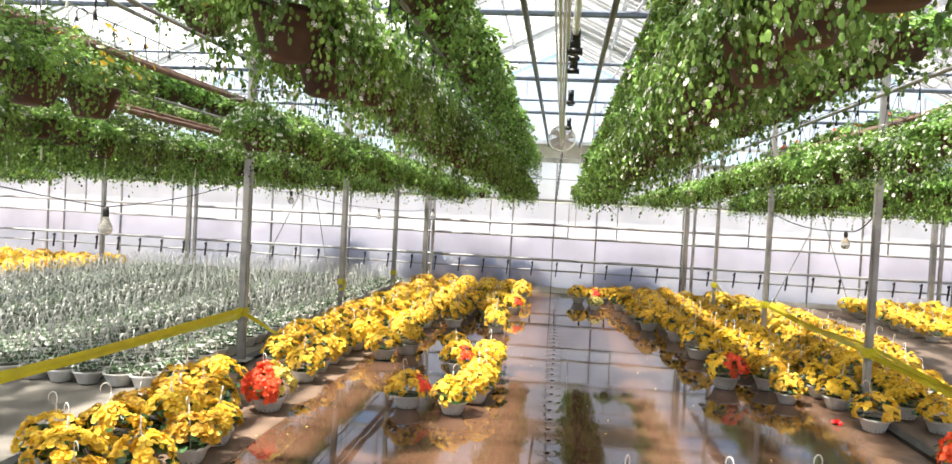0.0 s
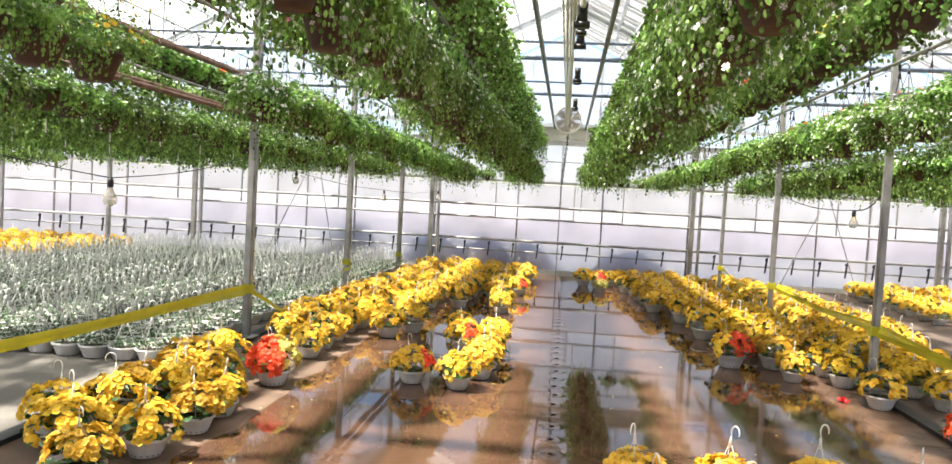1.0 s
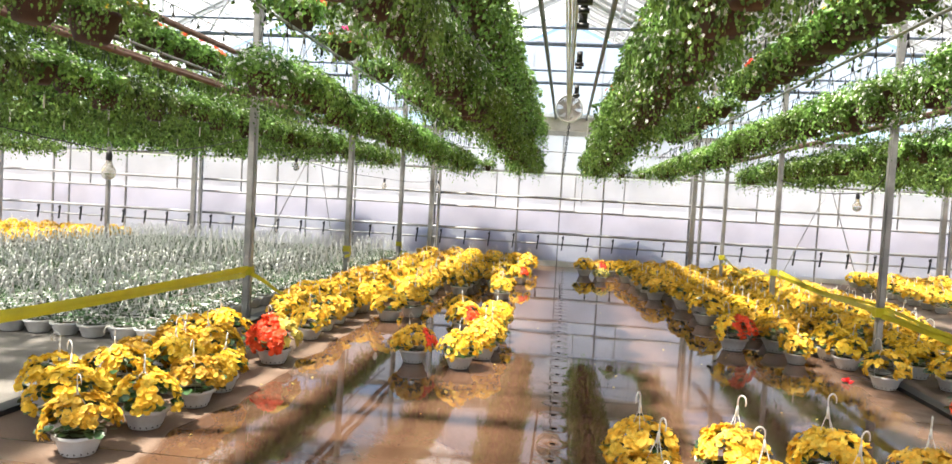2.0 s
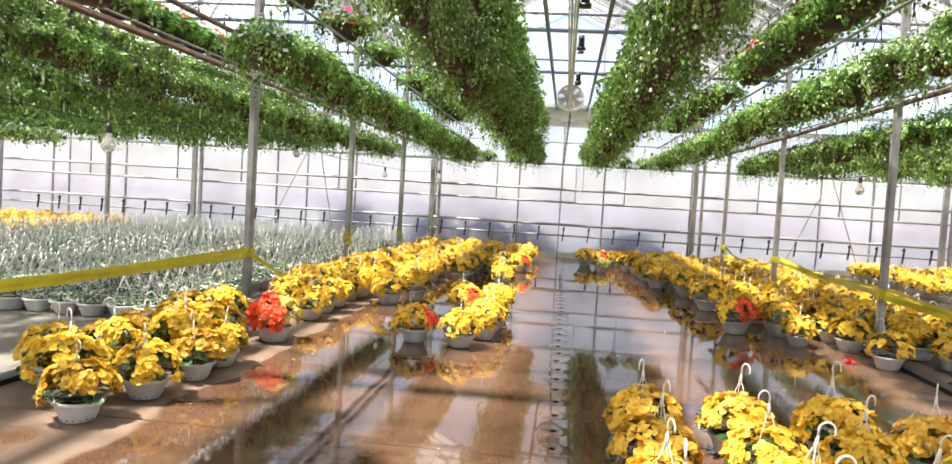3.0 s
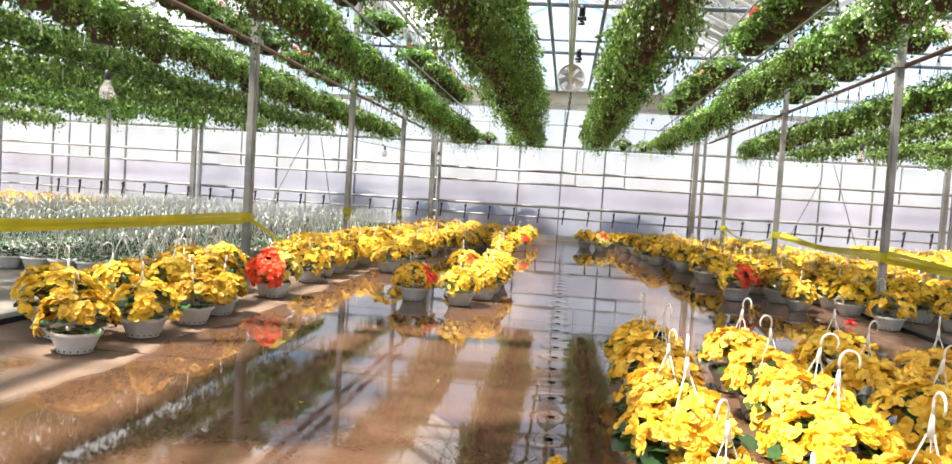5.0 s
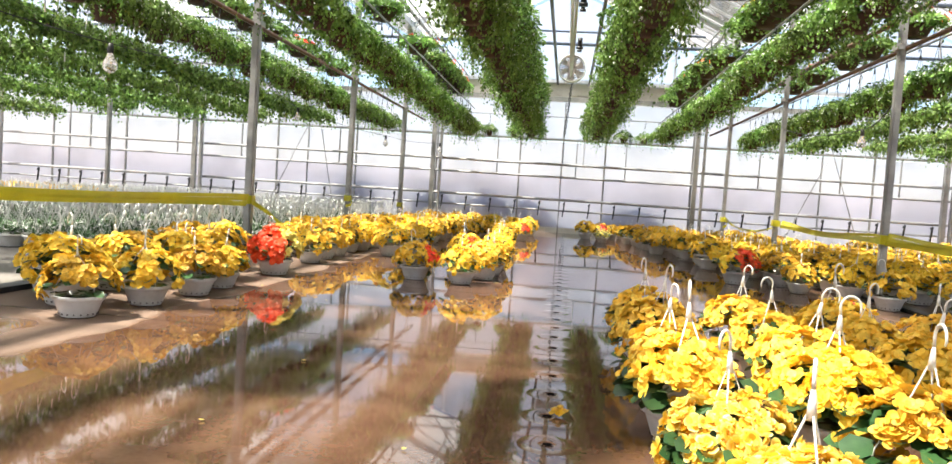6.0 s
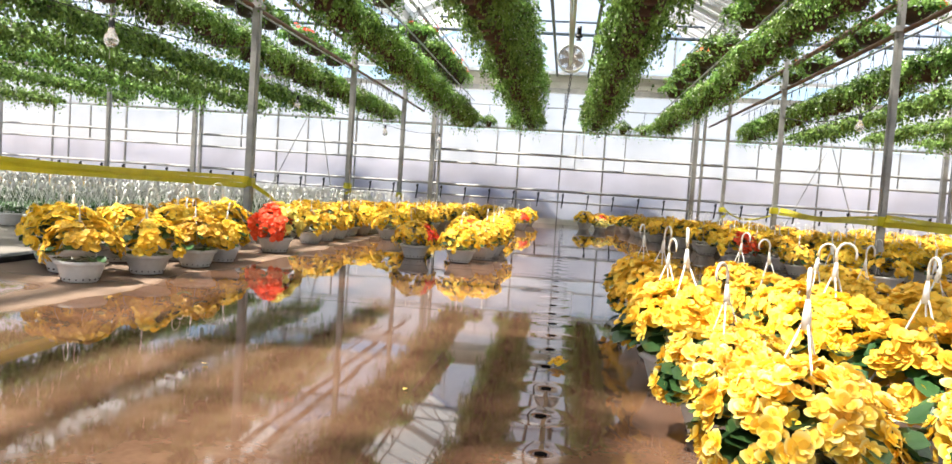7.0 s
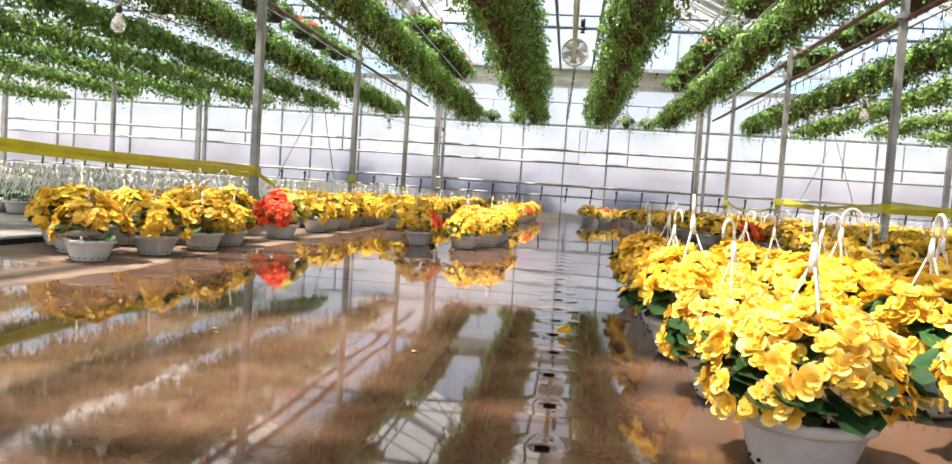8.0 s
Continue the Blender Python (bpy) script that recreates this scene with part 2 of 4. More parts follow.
GLASS_BULB.use_nodes = True
gb = GLASS_BULB.node_tree.nodes["Principled BSDF"]
gb.inputs["Roughness"].default_value, gb.inputs["Transmission Weight"].default_value = 0.12, 0.75
gb.inputs["Base Color"].default_value = (0.85, 0.83, 0.8, 1)


# ---- mesh helpers ----
class Pile:
    """Vertices and faces gathered into one mesh."""

    def __init__(self):
        self.v, self.f, self.count = [], [], 0

    def add(self, verts, faces, m=None):
        a = np.asarray(verts, dtype=float)
        if m is not None:
            r = np.array(m)
            a = a @ r[:3, :3].T + r[:3, 3]
        self.v.append(a)
        self.f += [tuple(i + self.count for i in f) for f in faces]
        self.count += len(a)
        return self

    def box(self, x0, y0, z0, x1, y1, z1, m=None):
        v = [(x, y, z) for x in (x0, x1) for y in (y0, y1) for z in (z0, z1)]
        f = [(0, 1, 3, 2), (4, 6, 7, 5), (0, 4, 5, 1), (2, 3, 7, 6), (0, 2, 6, 4), (1, 5, 7, 3)]
        return self.add(v, f, m)

    def tube(self, pts, r, sides=6, caps=True):
        """A round rod through the points; r is one radius or one for each point."""
        pts = [Vector(p) for p in pts]
        rs = [r] * len(pts) if isinstance(r, (int, float)) else r
        v, f = [], []
        side = None
        for i, p in enumerate(pts):
            d = (pts[min(i + 1, len(pts) - 1)] - pts[max(i - 1, 0)]).normalized()
            if side is None:
                side = d.cross(Vector((0.3, 0.9, 0.2) if abs(d.y) < 0.9 else (1, 0.1, 0))).normalized()
            side = (side - d * side.dot(d)).normalized()
            up = d.cross(side)
            for k in range(sides):
                a = 2 * math.pi * k / sides
                v.append(p + (side * math.cos(a) + up * math.sin(a)) * rs[i])
        for i in range(len(pts) - 1):
            for k in range(sides):
                f.append((i * sides + k, i * sides + (k + 1) % sides, (i + 1) * sides + (k + 1) % sides, (i + 1) * sides + k))
        if caps:
            f.append(tuple(range(sides - 1, -1, -1)))
            f.append(tuple((len(pts) - 1) * sides + k for k in range(sides)))
        return self.add([tuple(p) for p in v], f)

    def lathe(self, profile, sides=20, m=None):
        """A turned shape from (radius, height) pairs."""
        v, f = [], []
        for r, z in profile:
            for k in range(sides):
                a = 2 * math.pi * k / sides
                v.append((r * math.cos(a), r * math.sin(a), z))
        for i in range(len(profile) - 1):
            for k in range(sides):
                f.append((i * sides + k, i * sides + (k + 1) % sides, (i + 1) * sides + (k + 1) % sides, (i + 1) * sides + k))
        return self.add(v, f, m)

    def spread(self, verts, faces, places):
        """One small shape at many poses."""
        tv = np.asarray(verts, dtype=float)
        for m in places:
            r = np.array(m)
            self.v.append(tv @ r[:3, :3].T + r[:3, 3])
            c = self.count
            self.f += [tuple(i + c for i in f) for f in faces]
            self.count += len(tv)
        return self

    def mesh(self, name, mat, smooth=False):
        me = bpy.data.meshes.new(name)
        me.from_pydata(np.concatenate(self.v).tolist(), [], self.f)
        me.materials.append(mat)
        if smooth:
            me.polygons.foreach_set("use_smooth", [True] * len(me.polygons))
        me.update()
        return me


def part(name, data, parent, label="", place=None):
    ob = new(name, data)
    ob.parent = parent
    if place is not None:
        ob.matrix_basis = place
    if label:
        ob["label"] = label
    return ob


def bevelled_box(sx, sy, sz, width, mat, name="box"):
    """A box standing on z = 0, with rounded edges."""
    bm = bmesh.new()
    bmesh.ops.create_cube(bm, size=1, matrix=Matrix.Translation((0, 0, sz / 2)) @ Matrix.Diagonal((sx, sy, sz, 1)))
    bmesh.ops.bevel(bm, geom=list(bm.edges), offset=width, segments=2, affect="EDGES")
    me = bpy.data.meshes.new(name)
    bm.to_mesh(me)
    bm.free()
    me.materials.append(mat)
    return me


def single(name, data, label, category, kind="", group=""):
    return tagged(new(name, data), label, category, group, kind)


rng = np.random.default_rng(11)


def aim(p, normal, turn, size):
    """A pose at p whose z looks along normal."""
    q = Vector(normal).to_track_quat("Z", "Y").to_matrix().to_4x4()
    return Matrix.Translation(p) @ q @ Matrix.Rotation(turn, 4, "Z") @ Matrix.Diagonal((size, size, size, 1))


# ---- setting: floors, ground, curbs ----
BAY, STEP, WALL_Y, BACK_Y = 6.4, 3.66, 9.9, -13.2
SIDE = 16.0
EAVE, RIDGE = 4.05, 5.6
single("ground", Pile().add([(-600, -600, -0.12), (600, -600, -0.12), (600, 600, -0.12), (-600, 600, -0.12)], [(0, 1, 2, 3)]).mesh("ground", BOUNCE_GROUND),
       "assumed pale ground outside, bouncing daylight onto the walls", "ground", "structure")
for nm, x0, x1, top, mt, lb in (("floor", -3.14, 3.14, 0.0, CONCRETE, "flooded brown concrete floor with a sheet of water"),
                                ("floor_side_west", -SIDE, -3.26, 0.02, CONCRETE_LEFT, "dry grey concrete floor of the side bay"),
                                ("floor_side_east", 3.26, SIDE, 0.02, CONCRETE_RIGHT, "damp brown concrete floor of the side bay")):
    single(nm, Pile().box(x0, BACK_Y, -0.1, x1, WALL_Y, top).mesh(nm, mt), lb, "floor", "structure")
for sx in (-1, 1):
    single("curb", Pile().box(sx * 3.2 - 0.06, BACK_Y, -0.1, sx * 3.2 + 0.06, WALL_Y, 0.035).mesh("curb", RUBBER), "low black curb between two bays", "curb", "structure")


for y in (-3.92, -1.82):
    single("trim_joint", Pile().box(-3.13, y - 0.0045, -0.05, 3.13, y + 0.0045, 0.0007).mesh("joint", JOINT), "dark joint between two slabs of the wet floor", "floor joint", "structure")


# ---- end wall of twin-wall sheets ----
def wall(name, x0, x1, y, facing, label):
    """A sheet wall along x with mullions, panel by panel; lower sheets up to the header, clearer ones above it."""
    root = tagged(new(name), label, "wall", "", "structure")
    step = 1.96
    # Paler, clearer tiers upward: the wall's brighter top is put into the sheets.
    tiers = ((0.12, 0.76, WALL_DIMMED, 0.008), (0.77, 1.285, WALL_FILM, 0.008), (1.295, 2.1, WALL_CLEAR, 0.008), (2.17, 3.02, GABLE_FILM, 0.006))
    bar = Pile().box(-0.018, -0.03, 0.0, 0.018, 0.012, 3.05).mesh("mullion", STEEL)
    thin_bar = Pile().box(-0.014, -0.025, 0.0, 0.014, 0.012, 3.05).mesh("mullion", STEEL)
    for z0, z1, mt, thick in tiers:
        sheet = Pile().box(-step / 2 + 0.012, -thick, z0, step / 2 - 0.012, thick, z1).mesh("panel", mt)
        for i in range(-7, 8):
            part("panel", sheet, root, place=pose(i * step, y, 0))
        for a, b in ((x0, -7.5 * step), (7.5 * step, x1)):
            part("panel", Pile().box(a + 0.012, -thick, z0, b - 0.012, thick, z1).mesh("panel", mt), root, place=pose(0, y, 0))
    for i in range(-8, 8):
        part("mullion", bar, root, place=pose((i + 0.5) * step, y - 0.03 * facing, 0))
    for x in (-12.3, -6.1, 0.0, 5.75, 12.3):
        part("mullion", thin_bar, root, place=pose(x, y - 0.03 * facing, 0))
    part("sill", Pile().box(x0, y - 0.05, 0.0, x1, y + 0.05, 0.12).mesh("sill", WHITE_PIPE), root, "pale concrete sill")
    return root


wall("wall_north", -SIDE, SIDE, WALL_Y, 1, "lilac-white translucent twin-wall sheet wall with grey mullions")
wall("wall_south", -SIDE, SIDE, BACK_Y, -1, "translucent sheet wall closing the greenhouse")
for nm, x in (("wall_west", -SIDE), ("wall_east", SIDE)):
    single(nm, Pile().box(x - 0.01, BACK_Y, -0.1, x + 0.01, WALL_Y, EAVE).mesh(nm, WALL_FILM), "translucent sheet side wall", "wall", "structure")

# gable above the header: beams and a clear upper part that follows the roofline
HEAD = Pile().box(-SIDE, -0.06, 3.03, SIDE, 0.06, 3.14).box(-SIDE, -0.05, 2.125, SIDE, 0.03, 2.175).mesh("header", STEEL)
UPPER = Pile().box(-SIDE, -0.05, 3.46, SIDE, 0.05, 3.54).mesh("beam", ALU)
BAND = Pile().box(-3.1, 0.055, 3.14, 3.1, 0.08, 3.46).box(-3.1, 0.03, 3.2, 3.1, 0.052, 3.225).box(-3.1, 0.03, 3.32, 3.1, 0.052, 3.345).mesh("band", BEIGE)
for y in (WALL_Y, BACK_Y):
    single("trim_header", HEAD, "grey horizontal header beam on the end wall", "beam", "structure").location.y = y
    single("trim_beam", UPPER, "aluminium beam on the end wall", "beam", "structure").location.y = y
    single("trim_band", BAND, "beige ribbed sheet band on the end wall", "panel", "structure").location.y = y
    for b in range(-2, 3):
        g = Pile().add([(-3.2, 0, 3.54), (3.2, 0, 3.54), (3.2, 0, EAVE), (0, 0, RIDGE), (-3.2, 0, EAVE)], [(0, 1, 2, 3, 4)])
        single("wall_gable", g.mesh("gable", GABLE_FILM), "clear film gable above the end wall", "wall", "structure").location = (b * BAY, y, 0)
    g = Pile()
    for b in range(-2, 3):
        for k in range(1, 8):
            x = -3.2 + k * 0.8
            g.box(b * BAY + x - 0.02, -0.03, 3.54, b * BAY + x + 0.02, 0.03, RIDGE - abs(x) / 3.2 * (RIDGE - EAVE))
    single("trim_gable_bars", g.mesh("gable_bars", ALU), "thin aluminium glazing bars of the gable", "glazing bars", "structure").location.y = y

# horizontal pipes along the end wall, dark clips along its foot
for z, r, lb in ((1.575, 0.03, "pale pipe along the end wall"), (1.285, 0.026, "pale pipe along the end wall"),
                 (0.765, 0.032, "pale pipe along the end wall"), (0.515, 0.022, "thin pale pipe along the end wall")):
    single("wall_pipe", Pile().tube([(-15.5, WALL_Y - 0.14, z), (15.5, WALL_Y - 0.14, z)], r, 8).mesh("wall_pipe", RAIL, True),
           lb, "pipe", "structure")
clip = Pile().box(-0.014, -0.03, -0.17, 0.014, 0.01, 0.17, pose(0, 0, 0, 0, 6, 0)).box(-0.02, -0.04, 0.1, 0.02, 0.02, 0.15).mesh("clip", DARK)
for i in range(46):
    x = -13 + i * 0.57
    single("wall_clip", clip, "black plastic clip strap on the foot of the end wall", "clip", group="clips along the end wall").location = (x, WALL_Y - 0.19, 0.55)
short = Pile().box(-0.012, -0.02, 0, 0.012, 0.02, 0.83).mesh("strut", STEEL)
for x in (-11.7, -9.4, -7.75, -5.3, -1.5, 0.33, 1.45, 4.4, 6.15, 7.4):
    single("wall_strut", short, "short grey strut below the header", "strut", group="struts of the end wall").location = (x, WALL_Y - 0.09, 1.29)
# heaps outside that show dimly through the sheets
for i, (x, wide, tall) in enumerate(((-5.05, 0.75, 0.9), (-2.95, 0.75, 0.74), (-1.75, 0.65, 0.78), (-0.6, 0.6, 0.66), (1.7, 0.9, 0.6))):
    r = np.random.default_rng(700 + i)
    bm = bmesh.new()
    bmesh.ops.create_icosphere(bm, subdivisions=3, radius=1)
    for v in bm.verts:
        k = 1 + 0.16 * math.sin(4 * v.co.x + i) * math.cos(5 * v.co.y + 2 * i) + r.normal(0, 0.02)
        v.co = Vector((v.co.x * wide * k, v.co.y * 0.28 * k, max(v.co.z, -0.15) * (tall + 0.1) * k))
    me = bpy.data.meshes.new("heap")
    bm.to_mesh(me)
    bm.free()
    me.materials.append(HEAP)
    single("soil_heap", me, "blue-grey heap of soil outside the sheet wall", "soil heap", group="heaps outside the wall").location = (x, WALL_Y + 0.42, -0.12)

# ---- posts, pipes, trusses, roof ----
TUBE = bevelled_box(0.085, 0.085, EAVE - 0.04, 0.014, STEEL, "post")
COLLAR = Pile().box(-0.062, -0.062, 0, 0.062, 0.062, 0.05).mesh("collar", STEEL)
FOOT = Pile().box(-0.11, -0.11, 0.0, 0.11, 0.11, 0.012).mesh("foot_plate", STEEL)
for x in (-9.6, -3.2, 3.2, 9.6):
    for k in range(-3, 3):
        root = tagged(new("post"), "galvanized square steel post of the greenhouse", "post", "posts of the greenhouse")
        root.location = (x, k * STEP - (0.09 if (x, k) == (3.2, 0) else 0.44 if (x, k) == (-3.2, -1) else 0), 0.035 if abs(x) < 5 else 0.02)
        part("column", TUBE, root, place=Matrix.Diagonal((0.78, 0.9, 1, 1)) if x > 0 else None)
        part("foot_plate", FOOT, root)
        part("collar", COLLAR, root, place=pose(0, 0, 2.36))
for x, kinds in ((-8.85, 2), (-2.98, 2), (2.98, 2), (8.25, 2), (-14.0, 1)):
    root = tagged(new("wall_post"), "grey steel post standing at the end wall", "post", "posts at the end wall")
    root.location = (x, WALL_Y - 0.3, 0)
    for i in range(kinds):
        part("column", Pile().box(-0.05, -0.05, 0, 0.05, 0.05, 3.05).mesh("wall_column", STEEL), root, place=pose(i * 0.17, 0, 0) @ Matrix.Diagonal((1 - i * 0.45, 1, 1, 1)))
for sx in (-1, 1):
    for dx, z, r in ((0.0, 2.46, 0.022), (0.1, 2.41, 0.022)):
        single("rusty_pipe", Pile().tube([(sx * (3.33 - dx), BACK_Y + 0.1, z), (sx * (3.33 - dx), WALL_Y - 0.35, z)], r, 8).mesh("rusty_pipe", RUST, True),
               "rusty brown pipe along the post tops", "pipe", group="pipes along the post rows")
for sx in (-1, 1):
    for dx, z in ((0.0, 2.93), (0.1, 2.88)):
        pipe = single("rusty_pipe", Pile().tube([(sx * (3.56 - dx), BACK_Y + 0.1, z), (sx * (3.56 - dx), WALL_Y - 0.35, z)], 0.026, 8).mesh("rusty_pipe", RUST, True),
                      "rusty brown pipe held beside the post row by brackets", "pipe", group="pipes along the post rows")
        for k in range(-3, 3):
            part("bracket", Pile().box(min(sx * 3.24, sx * (3.56 - dx)), -0.012, -0.035, max(sx * 3.24, sx * (3.56 - dx)), 0.012, -0.02).mesh("bracket", STEEL), pipe, place=pose(0, k * STEP, z))
for x in (-2.63, 2.63):
    single("roof_pipe", Pile().tube([(x, BACK_Y, 3.74), (x, WALL_Y, 3.74)], 0.03, 8).mesh("roof_pipe", STEEL, True), "galvanized pipe under the roof", "pipe", group="pipes under the roof")
for x, z, r in ((-0.22, 3.42, 0.027), (0.49, 3.42, 0.027), (0.86, 3.62, 0.025)):
    single("roof_pipe", Pile().tube([(x, BACK_Y, z), (x, WALL_Y - 0.1, z)], r, 8).mesh("roof_pipe", STEEL_DARK, True), "dark grey steel rail under the ridge", "pipe", group="pipes under the roof")

chord = Pile().tube([(-3.2, 0, 3.84), (3.2, 0, 3.84)], 0.035, 6).mesh("chord", PAINT_BLUE)
chord2 = Pile().tube([(-2.6, 0, 4.08), (2.6, 0, 4.08)], 0.022, 6).mesh("tie", PAINT_BLUE)
raft = Pile().box(0, -0.04, -0.05, math.hypot(3.2, RIDGE - EAVE), 0.04, 0.03).mesh("rafter", ALU)
tilt = math.degrees(math.atan2(RIDGE - EAVE, 3.2))
webs = [Pile().tube([(a, 0, 3.86), (b, 0, RIDGE - abs(b) / 3.2 * (RIDGE - EAVE) - 0.03)], 0.018, 5).mesh("web", ALU) for a, b in ((-2.2, -1.4), (-0.8, -1.4), (0.8, 1.4), (2.2, 1.4), (0, 0))]
first = None
for b in range(-2, 3):
    for k in range(-3, 3):
        if first is None:
            first = tagged(new("roof_truss"), "grey-blue steel roof truss across a bay", "truss", "trusses of the roof")
            part("chord", chord, first)
            part("tie", chord2, first)
            part("rafter", raft, first, place=pose(-3.2, 0, EAVE, 0, -tilt, 0))
            part("rafter", raft, first, place=pose(3.2, 0, EAVE, 0, 180 + tilt, 0))
            for w in webs:
                part("web", w, first)
            first.matrix_basis = pose(b * BAY, k * STEP, 0)
        else:
            copy_thing(first, pose(b * BAY, k * STEP, 0))
for b in range(-2, 4):
    x = (b - 0.5) * BAY
    single("gutter", Pile().box(x - 0.09, BACK_Y, EAVE - 0.05, x + 0.09, WALL_Y, EAVE + 0.07).mesh("gutter", ALU), "aluminium gutter between two roof bays", "gutter", "structure")
panes, bars = Pile(), Pile()
for b in range(-2, 3):
    c = b * BAY
    for s in (-1, 1):
        panes.add([(c + s * 3.2, BACK_Y, EAVE + 0.08), (c + s * 3.2, WALL_Y, EAVE + 0.08), (c, WALL_Y, RIDGE + 0.08), (c, BACK_Y, RIDGE + 0.08)], [(0, 1, 2, 3)])
        y = BACK_Y
        while y < WALL_Y:
            bars.add([(c + s * 3.2, y, EAVE + 0.03), (c + s * 3.2, y + 0.035, EAVE + 0.03), (c, y + 0.035, RIDGE + 0.03), (c, y, RIDGE + 0.03),
                      (c + s * 3.2, y, EAVE + 0.07), (c + s * 3.2, y + 0.035, EAVE + 0.07), (c, y + 0.035, RIDGE + 0.07), (c, y, RIDGE + 0.07)],
                     [(0, 1, 2, 3), (4, 7, 6, 5), (0, 4, 5, 1), (2, 6, 7, 3), (1, 5, 6, 2), (0, 3, 7, 4)])
            y += 0.73
        for f in (0.35, 0.7):
            z = EAVE + f * (RIDGE - EAVE)
            bars.tube([(c + s * 3.2 * (1 - f), BACK_Y, z), (c + s * 3.2 * (1 - f), WALL_Y, z)], 0.024, 5)
    bars.box(c - 0.05, BACK_Y, RIDGE - 0.02, c + 0.05, WALL_Y, RIDGE + 0.06)
roof = single("ceiling", panes.mesh("ceiling", ROOF_FILM), "translucent white roof film over the bays", "roof", "structure")
roof.visible_shadow = False
single("trim_glazing_bars", bars.mesh("glazing_bars", ALU), "aluminium glazing bars and purlins of the roof", "glazing bars", "structure")


# ---- plants ----
def petal(n_side, cup, width, curl=0.0):
    """A rounded petal that grows along +x and cups upwards."""
    if n_side == 0:
        return [(0, 0, 0), (0.68, width, cup * 0.6), (1.02, 0, cup * 0.85), (0.68, -width, cup * 0.6)], [(0, 3, 2, 1)]
    if n_side == 1:
        return [(0, 0, 0), (0.5, width * 0.95, cup * 0.4), (0.92, width * 0.6, cup * 0.9), (1.03, 0, cup * 0.8), (0.92, -width * 0.6, cup * 0.9), (0.5, -width * 0.95, cup * 0.4)], [(0, 5, 4, 3), (0, 3, 2, 1)]
    v, f = [(0, 0, 0)], []
    for t, w, lift in ((0.38, 0.8, 0.0), (0.72, 1.0, 0.02), (0.95, 0.72, -0.06 - curl)):
        for s in (-1, 0, 1):
            v.append((t - (0.04 if s else -0.06) * (t > 0.5), s * w * width, cup * t ** 1.5 + (0.09 if s else 0) * (1 - t * 0.6) + lift + curl * 0.4 * s * (t > 0.6)))
    f = [(0, 1, 2), (0, 2, 3)]
    for r in (0, 1):
        a = 1 + r * 3
        f += [(a, a + 3, a + 4, a + 1), (a + 1, a + 4, a + 5, a + 2)]
    return v, f


def disc_petal(rim, cup, width, ruffle, r):
    """A round cupped petal growing along +x: a middle point and a wavy rim."""
    v = [(0.02, 0, 0), (0.52, 0, cup * 0.34)]
    for k in range(rim):
        a = math.pi * (2 * k / (rim - 1) - 1) * 0.86
        x = 0.52 + 0.5 * math.cos(a)
        v.append((x, width * math.sin(a) * (0.8 + 0.2 * x), cup * x ** 1.6 + ruffle * r.normal(0, 1)))
    f = [(1, 2 + k, 3 + k) for k in range(rim - 1)] + [(0, 1, rim + 1), (0, 2, 1)]
    return v, f


def bloom(detail, seed=0, far=False):
    """A begonia flower of unit radius, facing +z: round outer petals and a smaller cup inside."""
    p = Pile()
    r = np.random.default_rng(seed)
    rings = ((4, 0.98, 0.3, 0.56, 0.0), (3, 0.66, 0.62, 0.58, 0.07), (2, 0.36, 0.9, 0.5, 0.12)) if detail else ((4, 1.0, 0.34, 0.72, 0.0), (1, 0.5, 0.8, 0.7, 0.1))
    for i, (n, size, cup, w, lift) in enumerate(rings):
        for k in range(n):
            if detail:
                v, f = disc_petal(9 if i == 0 else 7, cup + r.normal(0, 0.12), w, 0.035, r)
            else:
                v, f = petal(0 if far else 1, cup + r.normal(0, 0.12), w, 0)
            sz = size * r.uniform(0.86, 1.12) * (1.12 if i == 0 and k % 2 else 1.0)
            p.add(v, f, Matrix.Translation((0, 0, lift)) @ Matrix.Rotation(2 * math.pi * (k + 0.45 * i + r.normal(0, 0.08)) / n, 4, "Z") @ Matrix.Rotation(r.normal(0, 0.14), 4, "X") @ Matrix.Diagonal((sz, sz, sz, 1)))
    return np.concatenate(p.v), p.f


DOT = ([(math.cos(a), math.sin(a), 0.2) for a in (0.2, 1.25, 2.3, 3.34, 4.4, 5.45)], [(0, 1, 2, 3, 4, 5)])
STAR = ([(0, 0, 0), (1, 0.62, 0.2), (0.62, 1, 0.2), (-1, 0.62, 0.2), (-0.62, 1, 0.2), (-1, -0.62, 0.2), (-0.62, -1, 0.2), (1, -0.62, 0.2), (0.62, -1, 0.2)], [(0, 7, 1), (0, 2, 4), (0, 3, 5), (0, 6, 8)])
BLOOM_FINE, BLOOM_PLAIN, BLOOM_FAR = bloom(True), bloom(False), bloom(False, far=True)
BLOOM_MESHES = [Pile().add(*bloom(True, 5 + i)).mesh("bloom", PETAL_RIM, True) for i in range(4)]
LEAF_V = [(0, 0, 0), (0.5, 0.5, 0.08), (1.0, 0.42, 0.0), (1.25, 0.0, -0.1), (1.0, -0.42, 0.0), (0.5, -0.5, 0.08), (0.62, 0, -0.04)]
LEAF_F = [(0, 6, 1), (1, 6, 2), (2, 6, 3), (3, 6, 4), (4, 6, 5), (5, 6, 0)]
ROUND_V, ROUND_F = [(0, 0, 0), (0.3, 0.36, 0.06), (0.75, 0.34, 0.03), (1, 0, -0.1), (0.75, -0.34, 0.03), (0.3, -0.36, 0.06)], [(0, 5, 4, 3, 2, 1)]
SMALL_V, SMALL_F = [(0, 0, 0), (0.5, 0.4, 0.06), (1, 0, -0.1), (0.5, -0.4, 0.06)], [(0, 3, 2, 1)]
